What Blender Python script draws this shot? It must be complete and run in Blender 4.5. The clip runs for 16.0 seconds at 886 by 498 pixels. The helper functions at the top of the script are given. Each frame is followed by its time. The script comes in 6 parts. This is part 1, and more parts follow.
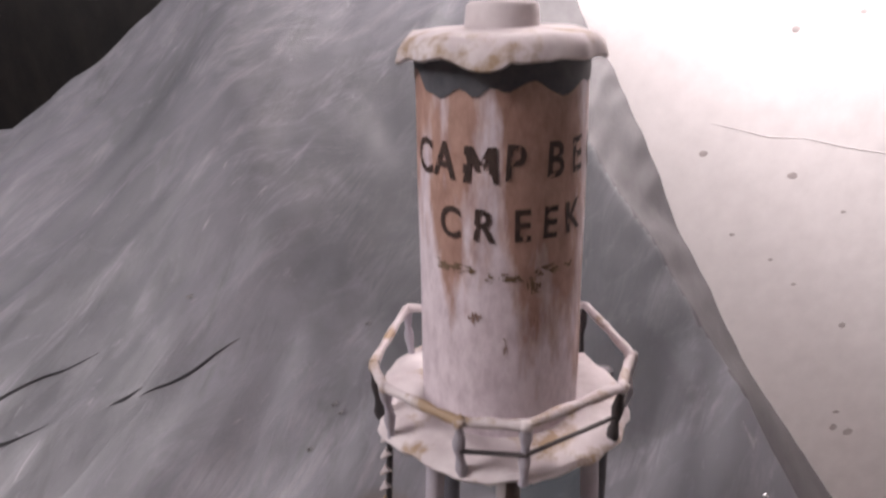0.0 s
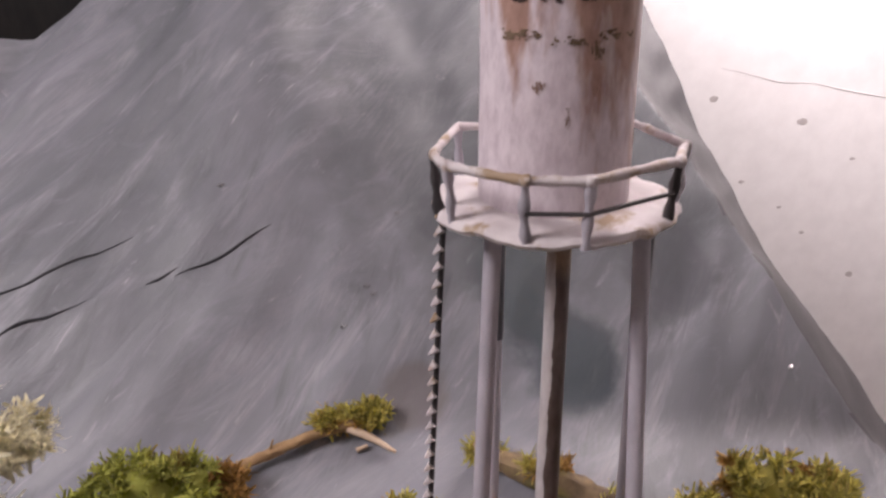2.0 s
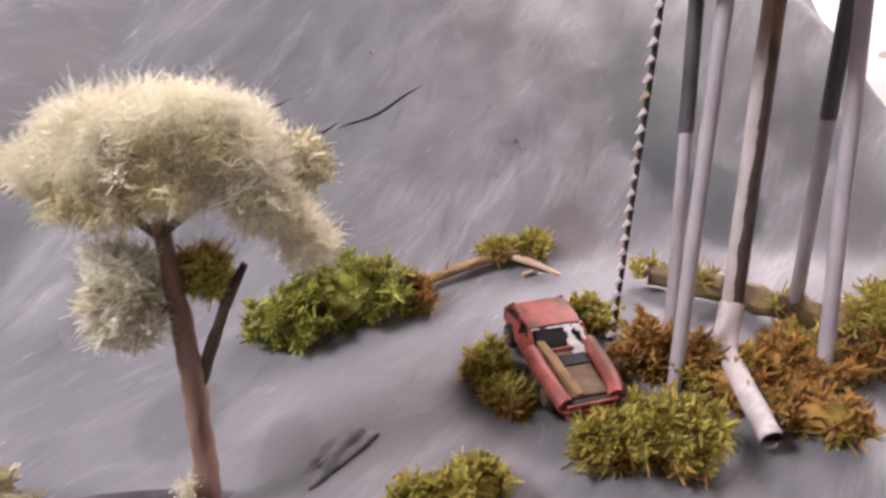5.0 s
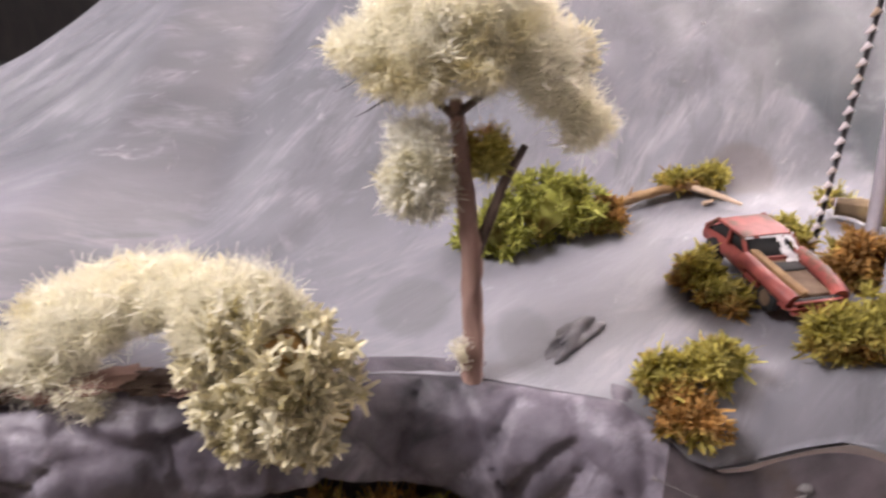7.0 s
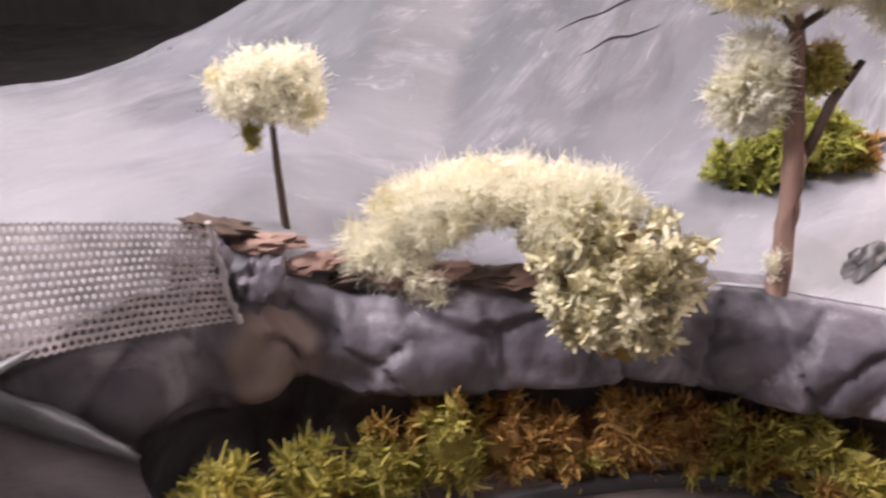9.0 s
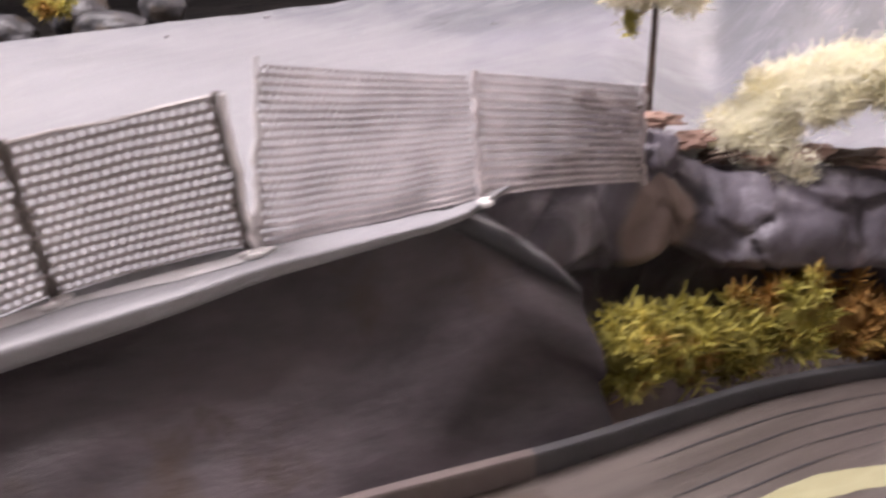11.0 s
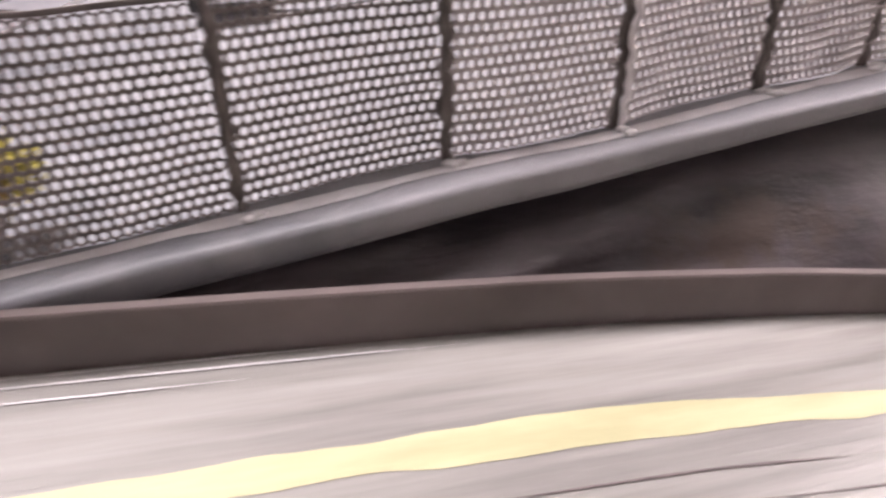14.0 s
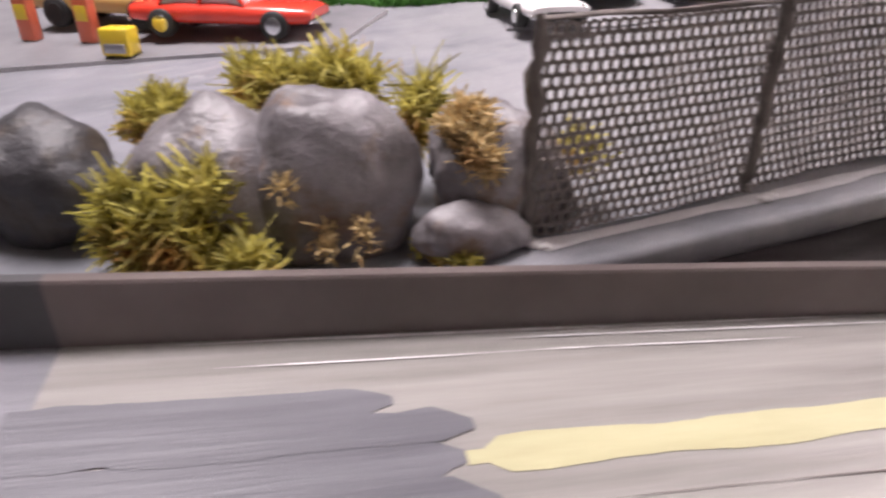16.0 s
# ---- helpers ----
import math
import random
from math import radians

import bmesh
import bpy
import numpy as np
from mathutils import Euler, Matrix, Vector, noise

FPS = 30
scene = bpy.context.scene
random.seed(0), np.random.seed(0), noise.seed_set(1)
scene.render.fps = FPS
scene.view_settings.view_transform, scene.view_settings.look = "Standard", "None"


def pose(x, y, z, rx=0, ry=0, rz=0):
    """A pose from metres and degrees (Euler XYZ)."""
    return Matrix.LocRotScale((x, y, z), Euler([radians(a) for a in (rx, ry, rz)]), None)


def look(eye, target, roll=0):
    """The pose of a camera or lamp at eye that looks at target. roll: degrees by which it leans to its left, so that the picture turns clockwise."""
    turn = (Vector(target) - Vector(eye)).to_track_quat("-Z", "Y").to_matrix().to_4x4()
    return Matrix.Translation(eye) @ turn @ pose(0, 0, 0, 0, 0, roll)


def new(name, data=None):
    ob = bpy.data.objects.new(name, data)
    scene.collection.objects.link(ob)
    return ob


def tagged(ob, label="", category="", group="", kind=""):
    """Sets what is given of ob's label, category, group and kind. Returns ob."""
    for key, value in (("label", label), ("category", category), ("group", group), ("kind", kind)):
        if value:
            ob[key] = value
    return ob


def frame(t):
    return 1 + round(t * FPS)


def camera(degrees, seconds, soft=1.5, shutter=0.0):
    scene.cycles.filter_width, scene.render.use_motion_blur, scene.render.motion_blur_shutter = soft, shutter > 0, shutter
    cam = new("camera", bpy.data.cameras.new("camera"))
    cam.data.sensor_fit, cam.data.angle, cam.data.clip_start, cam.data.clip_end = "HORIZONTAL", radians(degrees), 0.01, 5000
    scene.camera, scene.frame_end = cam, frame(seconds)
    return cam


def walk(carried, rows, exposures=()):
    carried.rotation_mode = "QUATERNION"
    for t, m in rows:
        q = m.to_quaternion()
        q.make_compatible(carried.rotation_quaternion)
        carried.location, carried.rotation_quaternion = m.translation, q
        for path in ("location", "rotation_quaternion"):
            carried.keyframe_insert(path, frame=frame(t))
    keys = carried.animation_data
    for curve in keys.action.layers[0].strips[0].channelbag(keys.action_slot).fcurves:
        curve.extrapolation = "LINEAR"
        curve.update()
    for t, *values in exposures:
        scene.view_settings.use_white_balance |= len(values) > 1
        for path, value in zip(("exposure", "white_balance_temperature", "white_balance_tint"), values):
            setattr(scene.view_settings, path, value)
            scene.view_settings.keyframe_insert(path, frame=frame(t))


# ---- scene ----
cam = camera(67.9, 16.0, 2.4, 0.6)
METRES, EYE, TILT, LEAN, TURN = 0.8, 0.36, -22.0, 1.5, 0.0
ROWS = [
    (0.0, 0.0, 0.0, 0.0, 0.0, 0.0, -0.0),
    (0.5, -0.0006, -0.0017, -0.017, -0.02, -0.15, -0.03),
    (1.0, -0.0043, -0.0038, -0.0292, -0.1, -0.29, 0.06),
    (1.5, -0.0122, -0.0063, -0.0505, -0.2, -0.85, 0.13),
    (2.0, -0.0207, -0.006, -0.0669, -0.12, -1.31, 0.01),
    (2.5, -0.0295, -0.0081, -0.0815, -0.09, -1.49, 0.09),
    (3.0, -0.0396, -0.0128, -0.0969, 0.24, -1.74, 0.34),
    (5.5, -0.1191, -0.0412, -0.1686, 3.22, -2.57, -0.59),
    (6.0, -0.1382, -0.0484, -0.1774, 4.05, -2.82, -1.17),
    (6.5, -0.1611, -0.0602, -0.1896, 4.98, -3.24, -1.78),
    (7.0, -0.1819, -0.0671, -0.2001, 6.95, -3.36, -1.94),
    (7.5, -0.2093, -0.0736, -0.207, 8.51, -3.9, -2.5),
    (8.0, -0.2352, -0.0835, -0.2176, 10.12, -4.72, -3.08),
    (10.5, -0.3658, -0.1502, -0.2657, 16.92, -7.26, -4.77),
    (11.0, -0.4061, -0.1733, -0.2888, 18.08, -7.96, -5.33),
    (11.5, -0.4563, -0.1975, -0.3083, 18.64, -9.02, -5.95),
    (12.0, -0.4973, -0.2198, -0.3315, 19.78, -9.35, -6.53),
    (12.5, -0.5339, -0.2418, -0.3487, 19.72, -9.56, -7.43),
    (13.0, -0.5782, -0.2669, -0.3675, 19.66, -10.54, -8.14),
    (13.5, -0.6103, -0.2869, -0.3813, 20.17, -10.93, -8.85),
    (14.0, -0.6386, -0.3115, -0.3944, 21.37, -10.92, -9.48),
    (14.5, -0.6683, -0.3329, -0.4053, 22.22, -10.45, -10.04),
    (15.0, -0.698, -0.3531, -0.4169, 23.03, -9.07, -10.08),
    (15.5, -0.7292, -0.3725, -0.4255, 23.88, -8.81, -10.68),
    (16.0, -0.7582, -0.3903, -0.4329, 24.6, -8.91, -11.03),
]
EXPOSURES = [(0.0, -0.48), (3.0, -0.2), (5.5, 0.24), (7.0, 0.42), (8.0, 0.55), (10.5, 0.55), (11.3, 0.52), (12.5, 0.78), (13.5, 0.72), (16.0, 0.4)]
walk(cam, [(t, pose(0, 0, EYE, TILT, LEAN, TURN) @ pose(METRES * x, METRES * y, METRES * z, 90 + pitch, roll, yaw)) for t, x, y, z, yaw, pitch, roll in ROWS], EXPOSURES)

# ---- light ----
world = bpy.data.worlds.new("room_light")
scene.world = world
world.use_nodes = True
world.node_tree.nodes["Background"].inputs[0].default_value = (0.95, 0.86, 0.90, 1)
world.node_tree.nodes["Background"].inputs[1].default_value = 0.34


def area_lamp(name, eye, target, size, watts, colour):
    data = bpy.data.lights.new(name, "AREA")
    data.shape, data.size, data.energy, data.color = "DISK", size, watts, colour
    ob = new(name, data)
    ob.matrix_world = look(eye, target)
    return ob


area_lamp("ceiling_lamp", (-0.93, -0.16, 1.15), (-0.52, -0.02, 0.1), 0.46, 21, (1.0, 0.90, 0.93))
# added unseen lamp: brightens the white wall, whose bounce fills the scene
area_lamp("wall_fill_lamp", (0.47, 0.53, 1.00), (0.57, 0.97, 0.83), 0.30, 40, (1.0, 0.90, 0.93))


# ---- materials ----
def nodes_of(name):
    m = bpy.data.materials.new(name)
    m.use_nodes = True
    nt = m.node_tree
    return m, nt, nt.nodes["Principled BSDF"]


def ramp(nt, source, stops):
    r = nt.nodes.new("ShaderNodeValToRGB")
    e = r.color_ramp.elements
    while len(e) < len(stops):
        e.new(0.5)
    for k, (at, c) in zip(e, stops):
        k.position, k.color = at, (*c, 1)
    nt.links.new(source, r.inputs[0])
    return r.outputs[0]


def noise_of(nt, scale, detail=6, stretch=(1, 1, 1), turn=(0, 0, 0), rough=0.6, warp=0.0):
    tc = nt.nodes.new("ShaderNodeTexCoord")
    mp = nt.nodes.new("ShaderNodeMapping")
    mp.vector_type = "TEXTURE"
    mp.inputs["Scale"].default_value = [1 / v for v in stretch]
    mp.inputs["Rotation"].default_value = [radians(a) for a in turn]
    n = nt.nodes.new("ShaderNodeTexNoise")
    n.inputs["Scale"].default_value, n.inputs["Detail"].default_value = scale, detail
    n.inputs["Roughness"].default_value, n.inputs["Distortion"].default_value = rough, warp
    nt.links.new(tc.outputs["Object"], mp.inputs[0])
    nt.links.new(mp.outputs[0], n.inputs[0])
    return n.outputs[0]


def mixed(nt, a, b, factor, mode="MIX"):
    m = nt.nodes.new("ShaderNodeMix")
    m.data_type, m.blend_type = "RGBA", mode
    for key, v in ((6, a), (7, b)):
        if isinstance(v, tuple):
            m.inputs[key].default_value = (*v, 1)
        else:
            nt.links.new(v, m.inputs[key])
    if isinstance(factor, float):
        m.inputs[0].default_value = factor
    else:
        nt.links.new(factor, m.inputs[0])
    return m.outputs[2]


def bump(nt, bsdf, source, strength, distance):
    b = nt.nodes.new("ShaderNodeBump")
    b.inputs["Strength"].default_value, b.inputs["Distance"].default_value = strength, distance
    nt.links.new(source, b.inputs["Height"])
    nt.links.new(b.outputs[0], bsdf.inputs["Normal"])
    return b


def surface(name, dark, light, scale=40, rough=0.6, metal=0.0, relief=0.3, depth=0.001, stretch=(1, 1, 1), turn=(0, 0, 0), spots=None, spot_scale=12, island=0.0):
    """Two-tone mottled material: fine grain, a larger stain, and relief."""
    m, nt, b = nodes_of(name)
    fine = noise_of(nt, scale, 7, stretch, turn)
    c = ramp(nt, fine, [(0.3, dark), (0.7, light)])
    if spots:
        big = noise_of(nt, spot_scale, 5, (1, 1, 1), (20, 30, 0), 0.65)
        c = mixed(nt, c, spots, ramp(nt, big, [(0.52, (0, 0, 0)), (0.62, (1, 1, 1))]))
    if island:
        g = nt.nodes.new("ShaderNodeNewGeometry")
        c = mixed(nt, c, ramp(nt, g.outputs["Random Per Island"], [(0, (1 - island,) * 3), (1, (1 + island * 0.6,) * 3)]), 1.0, "MULTIPLY")
    nt.links.new(c, b.inputs["Base Color"])
    b.inputs["Roughness"].default_value, b.inputs["Metallic"].default_value = rough, metal
    if relief:
        bump(nt, b, fine, relief, depth)
    return m


def fade(nt, source, most):
    """From most inside a patch to nothing outside it."""
    r = nt.nodes.new("ShaderNodeMapRange")
    r.interpolation_type = "SMOOTHSTEP"
    for k, v in zip((1, 2, 3, 4), (1.15, 1.55, most, 0.0)):
        r.inputs[k].default_value = v
    nt.links.new(source, r.inputs[0])
    return r.outputs[0]


def leafy(m, share):
    nt = m.node_tree
    b = nt.nodes["Principled BSDF"]
    tr = nt.nodes.new("ShaderNodeBsdfTranslucent")
    mix = nt.nodes.new("ShaderNodeMixShader")
    mix.inputs[0].default_value = share
    nt.links.new(b.inputs["Base Color"].links[0].from_socket, tr.inputs[0])
    nt.links.new(b.outputs[0], mix.inputs[1])
    nt.links.new(tr.outputs[0], mix.inputs[2])
    nt.links.new(mix.outputs[0], nt.nodes["Material Output"].inputs[0])
    return m


def sheet_material():
    """Grey paint dragged dry over a wrinkled plastic sheet."""
    m, nt, b = nodes_of("painted_sheet")
    def strokes(turn, coarse, fine, low, high):
        """Patches of brush strokes: broad smears, broken up by the bristles."""
        smear = noise_of(nt, coarse, 6, (1.0, 3.2, 1.0), (0, 0, turn), 0.6, 1.2)
        hair = noise_of(nt, fine, 5, (1.0, 11.0, 1.0), (0, 0, turn + 6), 0.65, 0.5)
        m1 = ramp(nt, smear, [(low, (0, 0, 0)), (high, (1, 1, 1))])
        m2 = ramp(nt, hair, [(0.36, (0.12, 0.12, 0.12)), (0.66, (1, 1, 1))])
        return mixed(nt, m1, m2, 1.0, "MULTIPLY")

    s1 = noise_of(nt, 16, 8, (1.0, 4.5, 1.0), (0, 0, 56), 0.68, 0.9)
    big = noise_of(nt, 4.2, 5, (1.0, 1.7, 1.0), (0, 0, 50), 0.6, 0.6)
    base = ramp(nt, big, [(0.30, (0.125, 0.132, 0.145)), (0.50, (0.172, 0.175, 0.195)), (0.70, (0.235, 0.233, 0.264))])
    c = mixed(nt, base, (0.33, 0.325, 0.355), strokes(52, 11, 42, 0.50, 0.72))
    c = mixed(nt, c, (0.080, 0.085, 0.092), strokes(70, 8, 30, 0.54, 0.76))
    c = mixed(nt, c, (0.27, 0.27, 0.30), strokes(34, 14, 60, 0.54, 0.74))
    c = mixed(nt, c, (0.46, 0.455, 0.475), strokes(60, 30, 70, 0.64, 0.76))
    c = mixed(nt, c, (0.30, 0.29, 0.31), strokes(118, 26, 60, 0.66, 0.80))
    warp = noise_of(nt, 30, 4)
    # soft patches: the first lightens the yard, the last is painted shade beyond the spine
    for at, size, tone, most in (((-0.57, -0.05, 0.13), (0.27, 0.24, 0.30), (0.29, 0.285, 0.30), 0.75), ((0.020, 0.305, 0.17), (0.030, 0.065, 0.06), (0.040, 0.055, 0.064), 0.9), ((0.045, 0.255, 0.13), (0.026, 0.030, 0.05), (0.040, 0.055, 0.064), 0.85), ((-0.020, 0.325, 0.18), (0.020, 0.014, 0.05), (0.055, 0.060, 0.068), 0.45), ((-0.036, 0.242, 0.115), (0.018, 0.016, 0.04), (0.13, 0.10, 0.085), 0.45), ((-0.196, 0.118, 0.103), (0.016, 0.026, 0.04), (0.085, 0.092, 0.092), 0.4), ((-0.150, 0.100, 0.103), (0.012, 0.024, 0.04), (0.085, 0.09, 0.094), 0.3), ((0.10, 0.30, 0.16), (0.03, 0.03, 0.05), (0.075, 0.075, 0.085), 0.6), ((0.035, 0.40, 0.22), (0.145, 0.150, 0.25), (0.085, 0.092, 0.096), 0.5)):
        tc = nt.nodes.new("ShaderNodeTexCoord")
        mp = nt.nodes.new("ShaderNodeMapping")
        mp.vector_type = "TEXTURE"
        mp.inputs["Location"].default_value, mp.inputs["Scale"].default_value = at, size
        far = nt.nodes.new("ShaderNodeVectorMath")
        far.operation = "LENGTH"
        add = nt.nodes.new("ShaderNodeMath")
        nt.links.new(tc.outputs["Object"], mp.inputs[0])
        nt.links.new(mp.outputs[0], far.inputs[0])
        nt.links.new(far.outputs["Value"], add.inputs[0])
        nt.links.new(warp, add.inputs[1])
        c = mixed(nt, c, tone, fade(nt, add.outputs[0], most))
    nt.links.new(c, b.inputs["Base Color"])
    b.inputs["Roughness"].default_value = 0.42
    nt.links.new(ramp(nt, s1, [(0.3, (0.36,) * 3), (0.7, (0.55,) * 3)]), b.inputs["Roughness"])
    bump(nt, b, s1, 0.3, 0.003)
    return m


def track_material():
    """Beige-grey paint brushed along the track; rim's brown reflection painted in before the curve."""
    m = surface("brushed_track_paint", (0.138, 0.131, 0.124), (0.300, 0.290, 0.276), 7, 0.3, 0, 0.3, 0.0012, (1, 16, 1), (0, 0, 41))
    nt = m.node_tree
    b = nt.nodes["Principled BSDF"]
    tc = nt.nodes.new("ShaderNodeTexCoord")
    mp = nt.nodes.new("ShaderNodeMapping")
    mp.vector_type = "TEXTURE"
    mp.inputs["Location"].default_value, mp.inputs["Scale"].default_value = (-0.385, -0.110, 0.06), (0.125, 0.034, 0.2)
    mp.inputs["Rotation"].default_value = (0, 0, radians(41))
    far = nt.nodes.new("ShaderNodeVectorMath")
    far.operation = "LENGTH"
    add = nt.nodes.new("ShaderNodeMath")
    nt.links.new(tc.outputs["Object"], mp.inputs[0])
    nt.links.new(mp.outputs[0], far.inputs[0])
    nt.links.new(far.outputs["Value"], add.inputs[0])
    nt.links.new(noise_of(nt, 24, 5, (1, 8, 1), (0, 0, 41)), add.inputs[1])
    soft = nt.nodes.new("ShaderNodeMapRange")
    soft.interpolation_type = "SMOOTHSTEP"
    for k, v in zip((1, 2, 3, 4), (0.75, 1.6, 0.92, 0.0)):
        soft.inputs[k].default_value = v
    nt.links.new(add.outputs[0], soft.inputs[0])
    # brown reflection of the rim, mixed into the bed's colour
    c = mixed(nt, b.inputs["Base Color"].links[0].from_socket, (0.062, 0.047, 0.040), soft.outputs[0])
    nt.links.new(c, b.inputs["Base Color"])
    return m


M = {
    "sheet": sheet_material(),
    "shaded_sheet": surface("shaded_sheet_strip", (0.062, 0.060, 0.064), (0.105, 0.100, 0.106), 30, 0.5, 0, 0.3, 0.002, (1, 3, 1), (0, 0, 70)),
    "black_sheet": surface("black_sheet", (0.010, 0.010, 0.011), (0.028, 0.024, 0.022), 14, 0.45, 0, 0.5, 0.004, (1, 4, 1), (0, 0, 30)),
    "plaster": surface("white_wall_paint", (0.78, 0.74, 0.73), (0.86, 0.82, 0.81), 30, 0.8, 0, 0.15, 0.002),
    "room": surface("room_paint", (0.55, 0.53, 0.52), (0.62, 0.6, 0.58), 3, 0.9, 0, 0),
    "crack": surface("wall_crack", (0.56, 0.52, 0.52), (0.66, 0.62, 0.62), 60, 0.9, 0, 0),
    "spot": surface("wall_speck", (0.42, 0.37, 0.36), (0.56, 0.5, 0.49), 90, 0.9, 0, 0),
    "track": track_material(),
    "track_dark": surface("dark_track_paint", (0.10, 0.10, 0.115), (0.20, 0.20, 0.22), 9, 0.4, 0, 0.35, 0.0015, (1, 12, 1), (0, 0, 41)),
    "track_brown": surface("brown_track_paint", (0.062, 0.051, 0.047), (0.125, 0.106, 0.098), 7, 0.36, 0, 0.3, 0.0012, (1, 16, 1), (0, 0, 45)),
    "rim": surface("track_rim", (0.085, 0.069, 0.066), (0.150, 0.123, 0.118), 20, 0.36, 0, 0.2, 0.001, (1, 5, 1), (0, 0, 41)),
    "rim_dark": surface("dark_track_rim", (0.03, 0.03, 0.035), (0.06, 0.058, 0.062), 30, 0.45, 0, 0.2, 0.001),
    "yellow": surface("yellow_road_paint", (0.29, 0.275, 0.155), (0.43, 0.415, 0.26), 12, 0.5, 0, 0.3, 0.001, (1, 6, 1), (0, 0, 41)),
    "skirt": surface("dark_side_cloth", (0.018, 0.0148, 0.0165), (0.100, 0.083, 0.091), 11, 0.5, 0, 0.35, 0.006, (1, 4, 2.2), (0, 24, 42), (0.048, 0.033, 0.027), 18),
    "bank": None,
    "stone": surface("dark_wet_stone", (0.085, 0.076, 0.082), (0.29, 0.272, 0.288), 60, 0.46, 0, 0.9, 0.003, (1, 1, 1), (0, 0, 0), (0.17, 0.115, 0.085), 60),
    "stone_dark": surface("black_stone", (0.025, 0.024, 0.027), (0.10, 0.096, 0.105), 70, 0.5, 0, 0.9, 0.003, (1, 1, 1), (0, 0, 0), (0.07, 0.055, 0.045), 50),
    "tank": None,
}


def tank_material():
    """White paint rusting through in vertical runs, pink-brown."""
    m, nt, b = nodes_of("rusty_white_paint")
    runs = noise_of(nt, 60, 6, (1, 1, 0.22), (0, 0, 0), 0.6)
    fine = noise_of(nt, 260, 6, (1, 1, 0.5), (0, 0, 0), 0.7)
    tc = nt.nodes.new("ShaderNodeTexCoord")
    sep = nt.nodes.new("ShaderNodeSeparateXYZ")
    nt.links.new(tc.outputs["Object"], sep.inputs[0])
    up = nt.nodes.new("ShaderNodeMapRange")
    up.inputs[1].default_value, up.inputs[2].default_value = 0.0, 0.095
    up.inputs[3].default_value, up.inputs[4].default_value = -0.13, 0.16
    nt.links.new(sep.outputs[2], up.inputs[0])
    add = nt.nodes.new("ShaderNodeMath")
    nt.links.new(runs, add.inputs[0])
    nt.links.new(up.outputs[0], add.inputs[1])
    white = ramp(nt, fine, [(0.35, (0.58, 0.50, 0.54)), (0.6, (0.76, 0.68, 0.72))])
    rust = ramp(nt, fine, [(0.3, (0.28, 0.145, 0.10)), (0.7, (0.48, 0.29, 0.215))])
    c = mixed(nt, white, rust, ramp(nt, add.outputs[0], [(0.50, (0, 0, 0)), (0.60, (0.9, 0.9, 0.9))]))
    nt.links.new(c, b.inputs["Base Color"])
    b.inputs["Roughness"].default_value = 0.5
    bump(nt, b, fine, 0.2, 0.0006)
    return m


def bank_material():
    """Lilac-grey paint over crumpled sheet: pale dabs, dark creases and one brown face."""
    m, nt, b = nodes_of("painted_rock")
    big = noise_of(nt, 26, 5, (1, 1, 0.8), (0, 25, 0), 0.55, 0.8)
    fine = noise_of(nt, 150, 6, (1, 1, 0.6), (0, 10, 0), 0.65)
    c = ramp(nt, big, [(0.34, (0.035, 0.032, 0.040)), (0.45, (0.095, 0.085, 0.104)), (0.57, (0.145, 0.130, 0.158)), (0.68, (0.36, 0.345, 0.39))])
    c = mixed(nt, c, (0.075, 0.062, 0.066), ramp(nt, fine, [(0.58, (0, 0, 0)), (0.75, (0.7, 0.7, 0.7))]))
    tc = nt.nodes.new("ShaderNodeTexCoord")
    mp = nt.nodes.new("ShaderNodeMapping")
    mp.vector_type = "TEXTURE"
    mp.inputs["Location"].default_value, mp.inputs["Scale"].default_value = (-0.329, 0.008, 0.096), (0.016, 0.018, 0.024)
    far = nt.nodes.new("ShaderNodeVectorMath")
    far.operation = "LENGTH"
    add = nt.nodes.new("ShaderNodeMath")
    nt.links.new(tc.outputs["Object"], mp.inputs[0])
    nt.links.new(mp.outputs[0], far.inputs[0])
    nt.links.new(far.outputs["Value"], add.inputs[0])
    nt.links.new(big, add.inputs[1])
    c = mixed(nt, c, (0.24, 0.18, 0.158), fade(nt, add.outputs[0], 0.85))
    nt.links.new(c, b.inputs["Base Color"])
    b.inputs["Roughness"].default_value = 0.5
    bump(nt, b, fine, 0.5, 0.0015)
    return m


M["bank"] = bank_material()
M["tank"] = tank_material()
M["white_paint"] = surface("chalky_white_paint", (0.52, 0.46, 0.47), (0.72, 0.67, 0.67), 90, 0.6, 0, 0.4, 0.001, (1, 1, 1), (0, 0, 0), (0.36, 0.26, 0.17), 60)
M["leg"] = surface("lilac_grey_leg", (0.36, 0.34, 0.38), (0.50, 0.47, 0.52), 60, 0.5, 0, 0.2, 0.0005)
M["leg_dark"] = surface("dark_leg_end", (0.055, 0.055, 0.066), (0.12, 0.118, 0.135), 60, 0.5, 0, 0.2, 0.0005)
M["dark_metal"] = surface("dark_metal", (0.035, 0.032, 0.035), (0.085, 0.075, 0.075), 80, 0.5, 0.3, 0.2, 0.0005)


